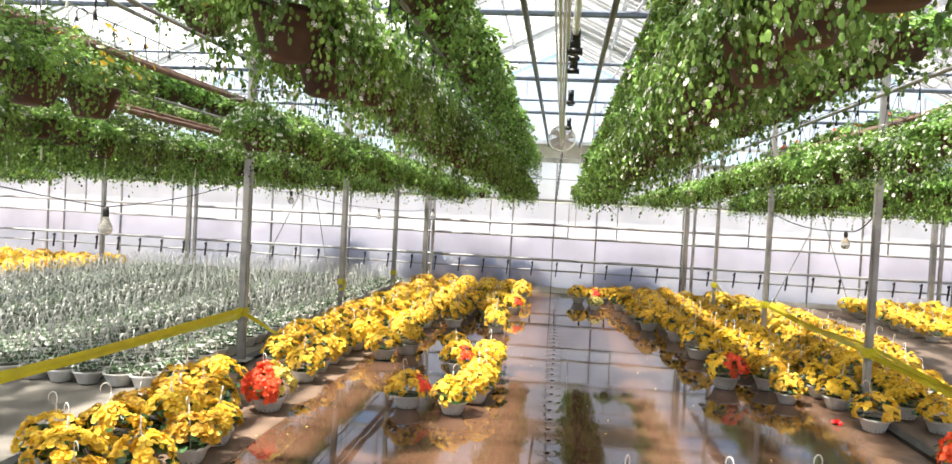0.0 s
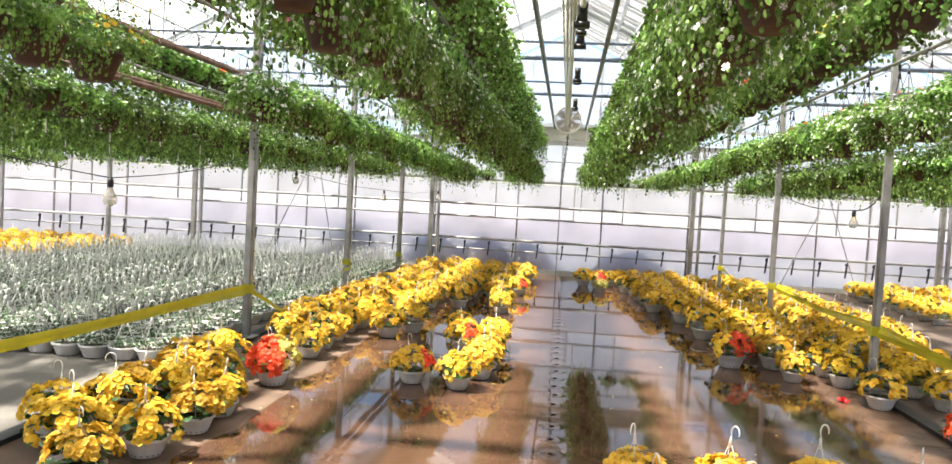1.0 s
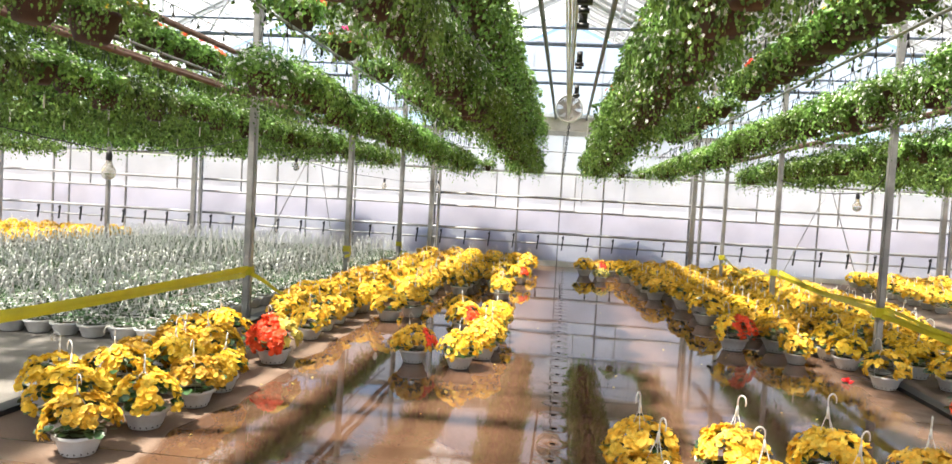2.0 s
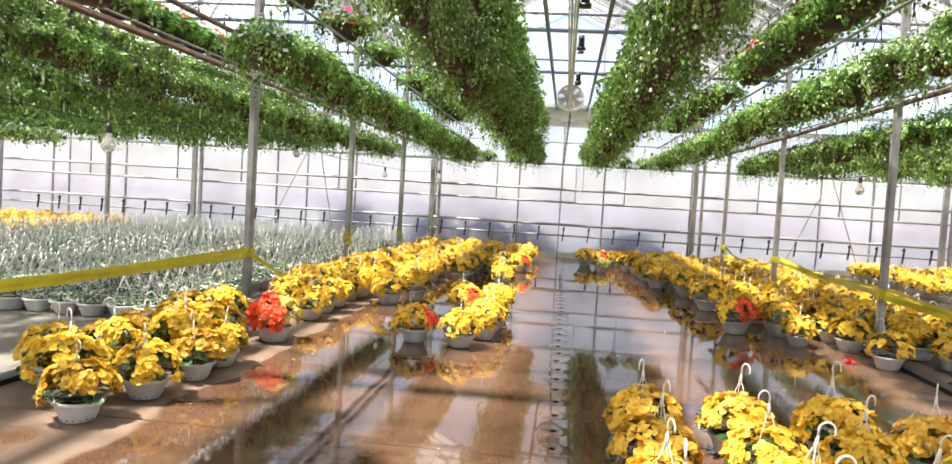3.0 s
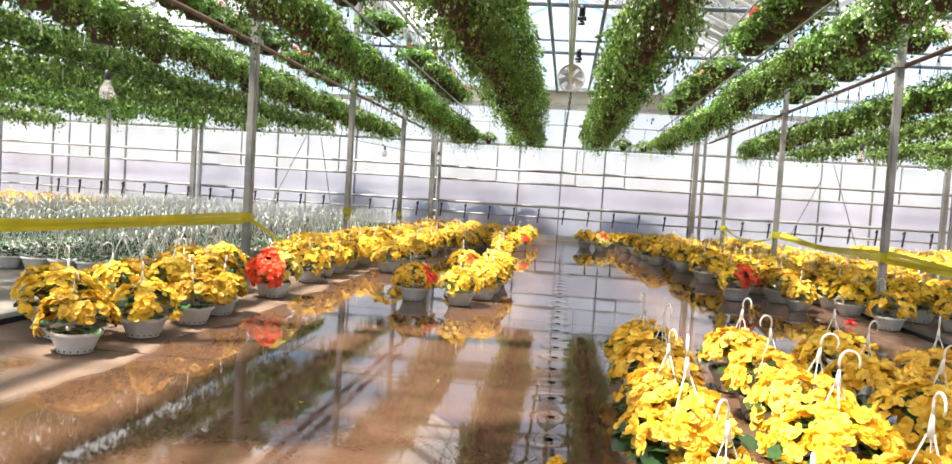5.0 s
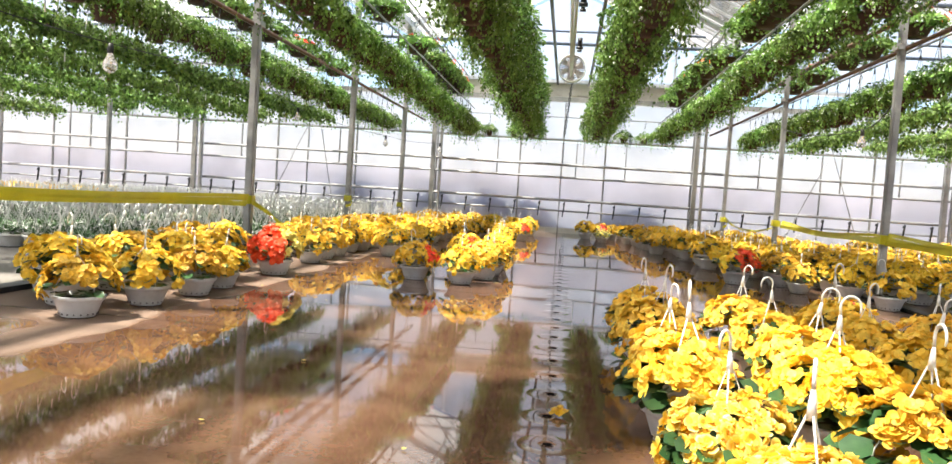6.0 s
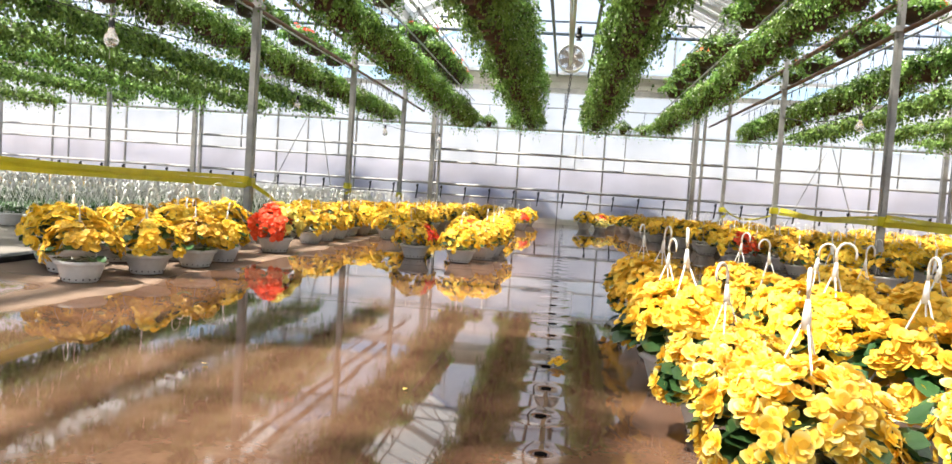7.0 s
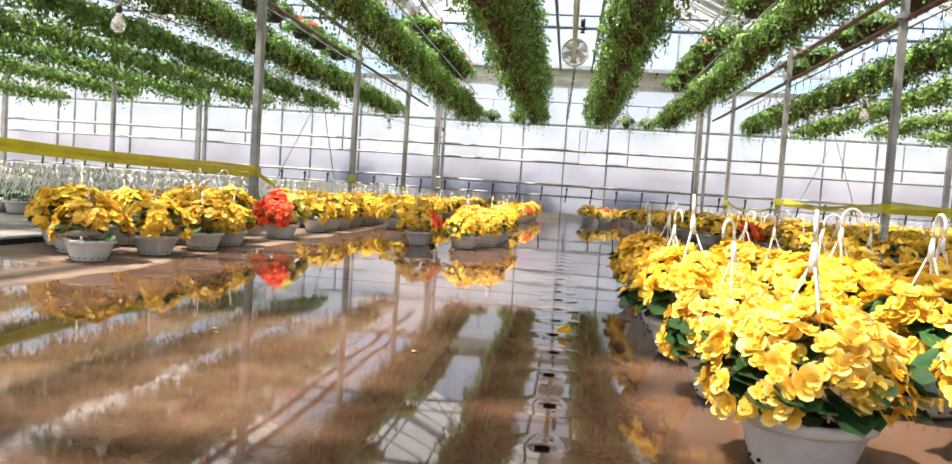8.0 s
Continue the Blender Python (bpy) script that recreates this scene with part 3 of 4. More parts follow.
R_DOME, H_DOME, RIM_Z = 0.195, 0.165, 0.125

POT_PROFILE = [(0.0, 0.004), (0.086, 0.004), (0.093, 0.012), (0.121, 0.092), (0.127, 0.098), (0.137, 0.102), (0.138, 0.122), (0.128, 0.122), (0.117, 0.095), (0.0, 0.09)]
POT_MESH = Pile().lathe(POT_PROFILE, 24).mesh("pot", POT_GREY, True)
POT_SMALL = Pile().lathe(POT_PROFILE, 14).mesh("pot", POT_GREY, True)


slots = Pile()
for k in range(18):
    c, d = math.cos(2 * math.pi * k / 18), math.sin(2 * math.pi * k / 18)
    slots.tube([(0.0955 * c, 0.0955 * d, 0.022), (0.1005 * c, 0.1005 * d, 0.0225)], 0.0042, 5)
SLOT_MESH = slots.mesh("slot_ring", PEAT)
SOIL_MESH = Pile().lathe([(0.121, 0.1), (0.08, 0.106), (0.0, 0.108)], 16).mesh("soil", PEAT, True)


def hanger_piles(base_z, top, wires, thick, bold=1.0):
    """Wires from the pot's rim, and the broad plastic hook that they meet in."""
    p, q = Pile(), Pile()
    fork = top - 0.115
    for k in range(wires):
        a = 2 * math.pi * k / wires + 0.4
        p.tube([(0.118 * math.cos(a), 0.118 * math.sin(a), base_z), (0.112 * math.cos(a), 0.112 * math.sin(a), base_z + 0.05), (0.05 * math.cos(a), 0.05 * math.sin(a), base_z + 0.17),
                (0.012 * math.cos(a), 0.008 * math.sin(a), fork)], thick, 4)
    q.tube([(0, 0, fork - 0.01), (0, 0, fork + 0.02), (0.002, 0, fork + 0.05)], [0.012 * bold, 0.010 * bold, 0.0055 * bold], 6)
    arc = [(0.031 - 0.031 * math.cos(a), 0, top - 0.04 + 0.036 * math.sin(a)) for a in [math.pi * i / 7 for i in range(9)]]
    q.tube([(0.002, 0, fork + 0.05)] + arc, [r * bold for r in [0.005] * 7 + [0.0046, 0.0042, 0.0036]], 6)
    return p, q


def hanger_mesh(name, base_z, top, mat, wires=3, thick=0.0028, bold=1.0):
    p, q = hanger_piles(base_z, top, wires, thick, bold)
    return p.add(np.concatenate(q.v), q.f).mesh(name, mat, True)


HANGER, HANGER_HOOK = (p.mesh(nm, HOOK, True) for p, nm in zip(hanger_piles(0.12, 0.515, 3, 0.0026, 0.88), ("hanger", "hook")))
SLIM, SLIM_HOOK = (p.mesh(nm, HOOK, True) for p, nm in zip(hanger_piles(0.12, 0.455, 3, 0.0019, 0.62), ("hanger", "hook")))
HANGER_YOUNG = hanger_mesh("hanger", 0.12, 0.47, HOOK_YOUNG, 4, 0.0023, 1.5)


def begonia(name, label, petals, seed, fine, share=None, blooms=330, single_blooms=False, dome=1.0, size=(0.0145, 0.0215), bold=False, high=1.0):
    """A hanging-basket begonia standing in its grey bowl pot. share: a second petal material and the part of the dome that it takes."""
    r = np.random.default_rng(seed)
    root = tagged(new(name), label, "potted flower", "begonias in pots")
    part("pot", POT_MESH if fine or share else POT_SMALL, root)
    if fine or blooms > 300:
        part("soil", SOIL_MESH, root, "dark potting soil")
        tagged(part("slot_ring", SLOT_MESH, root, "ring of small dark drain holes"), kind="stuff")
    one, two, leaf = Pile(), Pile(), Pile()
    bv, bf = BLOOM_FINE if fine else BLOOM_PLAIN if blooms > 260 else BLOOM_FAR
    heads = 40 if fine else 34
    total = 330 if single_blooms else 390 if fine else blooms
    each = max(3, round(total / heads))
    count = 0
    for h in range(heads):
        ha, ht = h * 2.39996 + r.normal(0, 0.25), math.acos(1 - (h + 0.5) / heads * (1.2 if fine else 1.14))
        push = r.uniform(0.9, 1.06)
        wide = r.uniform(0.2, 0.32)
        if r.random() < ((0.3 if fine else 0.24) if ht > 1.15 else 0.06) and blooms < 600:
            continue
        for i in range(each):
            q = math.sqrt((i + 0.3) / each) * wide
            w = i * 2.39996 + r.normal(0, 0.4)
            th, a = ht + q * math.cos(w), ha + q * math.sin(w) / max(math.sin(ht), 0.35)
            k = push * (1.02 - 0.3 * q * q / wide) * r.uniform(0.93, 1.05)
            nrm = Vector((math.sin(th) * math.cos(a), math.sin(th) * math.sin(a), math.cos(th)))
            p = Vector((R_DOME * dome * k * nrm.x, R_DOME * dome * k * nrm.y, RIM_Z + 0.045 + H_DOME * high * dome * k * max(nrm.z, -0.5)))
            s = r.uniform(0.021, 0.0295) if single_blooms else r.uniform(0.02, 0.028) if fine else r.uniform(*size)
            tip = (nrm + Vector((0, 0, 0.25)) + Vector(r.normal(0, 0.33, 3))).normalized()
            other = share and share[1](a % (2 * math.pi), th, r)
            m = aim(p, tip, r.uniform(0, 6.28), s)
            if single_blooms:
                part("bloom", BLOOM_MESHES[count % 4], root, place=m)
            else:
                (two if other else one).spread(bv, bf, [m])
            count += 1
    for i in range(110 if fine else 60):
        a, th = r.uniform(0, 2 * math.pi), math.acos(1 - r.uniform(0.1, 1.15))
        k = r.uniform(0.74, 0.88) if th < 1.2 else r.uniform(0.8, 1.06)
        p = Vector((R_DOME * dome * k * math.sin(th) * math.cos(a), R_DOME * dome * k * math.sin(th) * math.sin(a), RIM_Z + 0.04 + H_DOME * dome * k * max(math.cos(th), -0.1)))
        d = Vector((math.cos(a), math.sin(a), r.uniform(-0.5, 0.3))).normalized()
        q = d.to_track_quat("X", "Z").to_matrix().to_4x4()
        s = r.uniform(0.05, 0.08) if fine else r.uniform(0.04, 0.062)
        leaf.spread(LEAF_V, LEAF_F, [Matrix.Translation(p - d * s * 0.7) @ q @ Matrix.Rotation(r.uniform(-0.6, 0.6), 4, "X") @ Matrix.Diagonal((s, s, s, 1))])
    for i in range(14):
        a, d = i * 2.39996, 0.024 * math.sqrt(i)
        leaf.spread(LEAF_V, LEAF_F, [pose(d * math.cos(a), d * math.sin(a), 0.118 + 0.001 * i, float(r.uniform(-12, 12)), float(r.uniform(-12, 12)), math.degrees(a)) @ Matrix.Diagonal((0.05, 0.055, 0.05, 1))])
    tagged(part("foliage", leaf.mesh("foliage", LEAF_DARK, True), root), kind="stuff")
    if not single_blooms:
        tagged(part("blossom", one.mesh("blossom", petals, fine), root), kind="stuff")
    if share:
        tagged(part("blossom", two.mesh("blossom", share[0], fine), root, "red blossom"), kind="stuff")
    slim = not (fine or bold)
    wires = part("hanger", SLIM if slim else HANGER, root, "thin white plastic hanger wires", pose(0, 0, 0, float(r.normal(0, 4)), float(r.normal(0, 4)), float(r.uniform(0, 360))))
    part("hook", SLIM_HOOK if slim else HANGER_HOOK, wires)
    return root


class Stock:
    """Prototypes of one kind; the first call of each places it, the later ones place copies."""

    def __init__(self, protos):
        self.protos, self.used = protos, set()

    def put(self, i, m):
        ob = self.protos[i % len(self.protos)]
        if i % len(self.protos) not in self.used:
            self.used.add(i % len(self.protos))
            ob.matrix_basis = m
            return ob
        return copy_thing(ob, m)


L_YELLOW = "bright yellow begonia in a grey plastic bowl pot"
L_SHADE_GOLD = "yellow begonia in a grey plastic bowl pot, dulled to gold for shade"
front = Stock([begonia("begonia_pot", "full bright yellow double begonia in a grey bowl pot", PETAL_YELLOW, 30 + i, True, single_blooms=True, dome=0.95) for i in range(3)])
fine = Stock([begonia("begonia_pot", "full bright yellow double begonia in a grey bowl pot", PETAL_YELLOW, 40 + i, True, dome=0.98) for i in range(2)])
full = Stock([begonia("begonia_pot", "full bright yellow double begonia in a grey bowl pot", PETAL_YELLOW, 45 + i, False, blooms=430, size=(0.0155, 0.023), bold=True) for i in range(3)])
full_slim = Stock([begonia("begonia_pot", "full bright yellow double begonia in a grey bowl pot", PETAL_YELLOW, 52, False, blooms=430, size=(0.0155, 0.023))])
full_shade_gold = Stock([begonia("begonia_pot", "full yellow double begonia in a grey bowl pot, dulled to gold for shade", PETAL_SHADE_GOLD, 48 + i, False, blooms=430, size=(0.0155, 0.023)) for i in range(2)])
plain = Stock([begonia("begonia_pot", L_YELLOW, PETAL_YELLOW, 60 + i, False) for i in range(3)] + [begonia("begonia_pot", L_SHADE_GOLD, PETAL_SHADE_GOLD, 70 + i, False) for i in range(4)])
plain_far = Stock([begonia("begonia_pot", L_YELLOW, PETAL_YELLOW, 90 + i, False, blooms=230, size=(0.019, 0.027)) for i in range(3)] + [begonia("begonia_pot", L_SHADE_GOLD, PETAL_SHADE_GOLD, 100 + i, False, blooms=230, size=(0.019, 0.027)) for i in range(4)])
spot = (PETAL_RED, lambda a, th, r: abs(a - 0.8) < 0.45 and 0.5 < th < 1.6)
flecked = Stock([begonia("begonia_pot", "yellow begonia with one red flower cluster in a grey pot", PETAL_YELLOW, 81, False, spot)])
half = Stock([begonia("begonia_pot", "begonia half red and half cream in a grey bowl pot", PETAL_CREAM, 82, False, (PETAL_RED, lambda a, th, r: 0.85 < a < 5.43), 700, size=(0.0165, 0.0245), high=1.2)])
half_y = Stock([begonia("begonia_pot", "begonia half red and half yellow in a grey bowl pot", PETAL_YELLOW, 83, False, (PETAL_RED, lambda a, th, r: a > 4.0 or a < 0.8), 330)])
cream = Stock([begonia("begonia_pot", "small sparse cream begonia in a grey bowl pot", PETAL_CREAM, 84, False, blooms=130)])


def stand(stock, i, x, y, z=0.0, turn=None, size=None):
    stock = plain_far if stock is plain and (y > 4 or abs(x) > 5) else stock
    m = pose(x, y, z, 0, 0, float(rng.uniform(0, 360)) if turn is None else turn)
    s = float(rng.uniform(0.93, 1.07)) if size is None else size
    return stock.put(i, m @ Matrix.Diagonal((s, s, s, 1)))


# the group beside the camera, in a half-metre grid
for i, (x, y) in enumerate(((0.66, -6.19), (0.63, -5.68), (0.6, -5.15), (0.6, -4.68), (0.61, -4.2), (0.62, -3.63), (1.13, -5.61), (1.07, -5.15), (1.13, -4.62),
                            (1.13, -4.09), (1.11, -3.55), (1.59, -4.6), (1.58, -4.03), (1.62, -3.56), (2.06, -3.65), (1.58, -5.12), (1.13, -6.12), (2.08, -4.15), (2.08, -4.65), (1.6, -5.62))):
    stand(front if i in (0, 1, 16) else fine if y < -4.7 else full, 2 if i == 16 else i, x, y)
# the cluster by the black curb
for i, (x, y) in enumerate(((-2.34, -4.02), (-2.26, -3.52), (-2.21, -3.03), (-2.22, -2.63))):
    stand(full_slim if i == 1 else full_shade_gold, i, x, y)
for i, (x, y) in enumerate(((-2.92, -3.42), (-2.74, -3.08), (-2.78, -2.74), (-2.71, -2.38), (-2.8, -2.02), (-2.72, -1.58))):
    stand(plain, i % 4 + 3, x, y, size=1.1)
for i, (x, y) in enumerate(((-2.62, -3.72), (-2.5, -2.75), (-2.48, -2.2))):
    stand(plain, i + 4, x, y, size=1.05)
stand(half, 0, -2.21, -1.68, turn=0, size=1.08)
# the short group in the water
stand(flecked, 0, -1.11, -1.22, turn=-60)
for i, (x, y) in enumerate(((-0.69, -1.3), (-0.55, -0.85), (-0.52, -0.4), (-0.55, 0.05), (-0.55, 0.48))):
    stand(plain, i % 3, x, y)
stand(flecked, 0, -0.86, 0.34, turn=-100)
stand(plain, 0, -1.05, 1.42, size=0.85)
# the bed along the west posts
rows = ((-2.76, -0.04, 9.3, 0.46), (-2.3, -0.59, 9.3, 0.47), (-1.82, 1.9, 9.3, 0.48), (-1.38, 3.6, 9.3, 0.47), (-0.95, 4.75, 9.3, 0.5))
for j, (x, y0, y1, step) in enumerate(rows):
    y, i = y0, 0
    while y < y1:
        # Rows off the sunny strip take the duller petals in place of shade.
        in_shade = (j in (0, 1, 4) and (y > 2.2 or j == 0)) or (j == 3 and y < 7)
        stand(plain, (3 + (i + j) % 4) if in_shade else (i % 3), x + float(rng.uniform(-0.06, 0.06)), y + float(rng.uniform(-0.06, 0.06)))
        y += step
        i += 1
stand(plain, 1, -1.82, 0.8)
stand(plain, 4, -1.62, 1.2)
for i, (x, y) in enumerate(((-0.72, 3.3), (-0.75, 3.9), (-0.6, 5.6), (-0.55, 7.6), (-0.6, 8.6))):
    stand(flecked if i == 2 else plain, i % 3, x, y)
# the bed along the east posts
rows = ((2.03, 4.3, 9.2, 0.46), (2.5, 0.65, 9.3, 0.47), (2.97, -0.02, 9.3, 0.47))
for j, (x, y0, y1, step) in enumerate(rows):
    y, i = y0, 0
    while y < y1:
        stand(plain, (i % 3) if (i * 7 + j * 3) % 7 < 1 else 3 + (i + j) % 4, x + float(rng.uniform(-0.07, 0.07)), y + float(rng.uniform(-0.07, 0.07)))
        y += step
        i += 1
for i, (x, y) in enumerate(((2.53, 0.12), (3.03, -0.74), (0.6, 8.0), (1.14, 8.35), (1.4, 9.0), (1.72, 9.3), (1.45, 8.3), (2.04, 2.34), (2.12, 3.12), (1.98, 3.72), (1.66, 4.68),
                            (1.62, 5.6), (1.58, 6.15), (1.4, 7.15), (1.55, 6.7), (1.6, 7.6))):
    stand(plain, i % 3 if i < 4 or i in (7, 10) else 3 + i % 4, x, y, size=1.12 if i > 6 else None)
stand(flecked, 0, 0.92, 8.05, turn=-120, size=1.05)
stand(cream, 0, 0.9, 6.95, size=0.8)
stand(half_y, 0, 2.02, 0.62, turn=20, size=1.16)
rows = ((3.55, -0.7, 9.0, 0.46), (4.0, -0.1, 8.6, 0.48), (4.45, 1.8, 7.5, 0.5))
for j, (x, y0, y1, step) in enumerate(rows):
    y, i = y0, 0
    while y < y1:
        stand(plain, 3 + (i + j) % 4 if i % 4 else i % 3, x + float(rng.uniform(-0.06, 0.06)), y + float(rng.uniform(-0.06, 0.06)), 0.02)
        y += step
        i += 1
stand(half_y, 0, 3.12, -2.24, 0.0, turn=267, size=1.1)
for x in (6.35, 6.8, 7.25, 7.7, 8.15):
    y = 5.4
    while y < 9.4:
        stand(plain, int(rng.integers(0, 7)), x + float(rng.uniform(-0.06, 0.06)), y, 0.02)
        y += 0.48
for x in (-10.2, -10.7, -11.2, -11.7, -12.2, -12.7, -13.2, -13.7):
    y = 5.5
    while y < 9.3:
        stand(plain, int(rng.integers(0, 7)), x + float(rng.uniform(-0.06, 0.06)), y, 0.02)
        y += 0.5

# ---- young plants with white hangers in the west bay ----
YOUNG = []
for i in range(3):
    r = np.random.default_rng(200 + i)
    root = tagged(new("young_pot"), "small green seedlings in a grey bowl pot with white hanger", "potted plant", "young plants in pots")
    part("pot", POT_SMALL, root)
    part("soil", SOIL_MESH, root, "dark potting soil")
    leaf = Pile()
    for k in range(62):
        a, d = r.uniform(0, 6.28), 0.11 * math.sqrt(r.uniform(0, 1))
        v = Vector((math.cos(a), math.sin(a), r.uniform(0.1, 1.2))).normalized()
        q = v.to_track_quat("X", "Z").to_matrix().to_4x4()
        s = r.uniform(0.024, 0.05)
        leaf.spread(SMALL_V, SMALL_F, [Matrix.Translation((d * math.cos(a), d * math.sin(a), 0.1 + r.uniform(0, 0.06))) @ q @ Matrix.Diagonal((s, s, s, 1))])
    tagged(part("foliage", leaf.mesh("foliage", LEAF_YOUNG), root), kind="stuff")
    part("hanger", HANGER_YOUNG, root, "white plastic hanger with a hook", pose(0, 0, 0, 0, 0, 70 * i))
    YOUNG.append(root)
young = Stock(YOUNG)
near_count, rest = 0, []
for j in range(39):
    for i in range(23):
        x, y = -3.5 - i * 0.272 + float(rng.uniform(-0.02, 0.02)), -1.36 + j * 0.276 + float(rng.uniform(-0.02, 0.02))
        if near_count < 300 and j < 22 and x > -8.0:
            stand(young, near_count, x, y, 0.02, size=1.0)
            near_count += 1
        else:
            rest.append((x, y))
pots, greens, hooks, soils = Pile(), Pile(), Pile(), Pile()
LOW_POT = Pile().lathe([(0.09, 0), (0.121, 0.096), (0.137, 0.102), (0.138, 0.122), (0.115, 0.12), (0.11, 0.1)], 10)
GREEN_SRC, HOOK_SRC = [c for c in YOUNG[0].children if c.name.startswith("foliage")][0].data, HANGER_YOUNG


def raw(me):
    v = np.empty(len(me.vertices) * 3)
    me.vertices.foreach_get("co", v)
    return v.reshape(-1, 3), [tuple(p.vertices) for p in me.polygons]


lp = (np.concatenate(LOW_POT.v), LOW_POT.f)
gs, hs = raw(GREEN_SRC), raw(HOOK_SRC)
for x, y in rest:
    m = pose(x, y, 0.02, 0, 0, float(rng.uniform(0, 360)))
    pots.add(*lp, m)
    greens.add(*gs, m)
    hooks.add(*hs, m)
    soils.add([(0.115 * math.cos(k), 0.115 * math.sin(k), 0.105) for k in [math.pi * j / 4 for j in range(8)]], [tuple(range(8))], m)
far = tagged(new("young_pots_far"), "dense rows of seedling pots with white hangers", "potted plants", kind="stuff")
part("pots", pots.mesh("pots", POT_GREY, True), far)
part("leaves", greens.mesh("leaves", LEAF_YOUNG), far)
part("hangers", hooks.mesh("hangers", HOOK_YOUNG), far)
part("soil", soils.mesh("soil", PEAT), far)


# ---- hanging baskets ----
BASKET_POT = Pile().lathe([(0.0, 0.0), (0.075, 0.0), (0.085, 0.01), (0.125, 0.12), (0.135, 0.125), (0.136, 0.15), (0.126, 0.15), (0.115, 0.12), (0, 0.115)], 16).mesh("basket", POT_BROWN, True)
BASKET_HANGER = hanger_mesh("hanger", 0.14, 0.62, DARK, 3, 0.003)


def basket(label, seed, leaves, reach, droop, flowers=(), tall=0.2, near=False):
    """A brown fibre pot whose plants mound above the rim and trail over it in strands."""
    r = np.random.default_rng(seed)
    root = tagged(new("hanging_basket"), label, "hanging basket", "hanging baskets in rows")
    part("pot", BASKET_POT, root)
    green = Pile()
    spots = []

    big = 0.62 if near else 1.05

    def leaf(p, along, face, s):
        s *= big
        x = Vector(along).normalized()
        z = Vector(face)
        z = (z - x * z.dot(x)).normalized()
        y = z.cross(x)
        m = Matrix(((x.x, y.x, z.x, p[0]), (x.y, y.y, z.y, p[1]), (x.z, y.z, z.z, p[2]), (0, 0, 0, 1)))
        green.spread(ROUND_V if near else SMALL_V, ROUND_F if near else SMALL_F, [m @ Matrix.Diagonal((s, s, s, 1))])
        spots.append(Vector(p) * 1.02)

    for i in range(int(leaves * 0.42)):
        a, u = r.uniform(0, 6.28), math.sqrt(r.uniform(0, 1))
        d = reach * 0.85 * u * (1 + 0.15 * math.sin(3 * a + seed))
        z = 0.14 + tall * (1 - u * u) * r.uniform(0.45, 1.1) + r.normal(0, 0.012)
        n = Vector((math.cos(a) * u + r.normal(0, 0.4), math.sin(a) * u + r.normal(0, 0.4), 0.7))
        leaf((d * math.cos(a), d * math.sin(a), z), (math.cos(a) + r.normal(0, 0.7), math.sin(a) + r.normal(0, 0.7), r.normal(-0.2, 0.4)), n, r.uniform(0.017, 0.045))
    per = 26 if near else 18
    strands = int(leaves * 0.58 / per)
    for i in range(strands):
        a = r.uniform(0, 6.28)
        out = reach * r.uniform(0.55, 1.0)
        fall = droop * r.uniform(0.3, 1.1) ** 1.3 * (1.5 if r.random() < 0.12 else 1.0)
        for k in range(per):
            t = (k + r.uniform(0, 1)) / per
            d = 0.12 + (out - 0.12) * math.sin(t * 1.7)
            z = 0.18 + 0.05 * math.sin(t * 3.1) - fall * t * t
            w = a + 0.25 * t * math.sin(i)
            leaf((d * math.cos(w) + r.normal(0, 0.011), d * math.sin(w) + r.normal(0, 0.011), z + r.normal(0, 0.009)),
                 (math.cos(a) * (0.8 - t) + r.normal(0, 0.4), math.sin(a) * (0.8 - t) + r.normal(0, 0.4), -0.3 - t),
                 (math.cos(a) + r.normal(0, 0.45), math.sin(a) + r.normal(0, 0.45), 0.5 + r.normal(0, 0.3)), r.uniform(0.016, 0.041))
    tagged(part("foliage", green.mesh("foliage", LEAF_TRAIL), root), kind="stuff")
    v, f = BLOOM_PLAIN
    for mt, count, size, nm in flowers:
        fl = Pile()
        pool = spots if size < 0.015 else [q * 1.08 for q in spots if q.z > 0.2]
        for k in r.choice(len(pool), count, replace=False):
            p = pool[k]
            fl.spread(*((STAR if near else DOT) if size < 0.015 else (v, f)), [aim(p * 1.03, Vector((p.x, p.y, 0.12)).normalized(), r.uniform(0, 6.28), size * r.uniform(0.7, 1.4))])
        tagged(part("blossom", fl.mesh("blossom", mt), root, nm), kind="stuff")
    part("hanger", BASKET_HANGER, root, "dark wire hanger", pose(0, 0, 0, 0, 0, float(r.uniform(0, 360))))
    return root


WHITE_F = (PETAL_WHITE, 120, 0.0082, "tiny white blossoms")
trail = Stock([basket("brown hanging basket of trailing green bacopa with tiny white flowers", 300 + i, 2200, 0.36, 0.28, (WHITE_F,)) for i in range(4)])
trail_near = Stock([basket("brown hanging basket of trailing green bacopa with tiny white flowers", 310 + i, 6000, 0.34, 0.26, ((PETAL_WHITE, 340, 0.0096, "tiny white blossoms"),), near=True) for i in range(3)])
color = Stock([basket("hanging basket of petunias with red flowers", 320, 1700, 0.27, 0.2, ((PETAL_RED, 5, 0.034, "red flowers"),)),
               basket("green trailing hanging basket without flowers", 323, 1700, 0.27, 0.24),
               basket("hanging basket with small yellow flowers", 321, 1700, 0.27, 0.2, ((PETAL_YELLOW, 20, 0.022, "yellow flowers"),)),
               basket("hanging basket of petunias with magenta flowers", 322, 1700, 0.27, 0.2, ((PETAL_PINK, 8, 0.034, "magenta flowers"), (PETAL_RED, 2, 0.034, "red flowers")))])
long_trail = Stock([basket("hanging basket of long trailing green foliage", 340 + i, 2000, 0.3, 0.6, (WHITE_F,)) for i in range(2)])
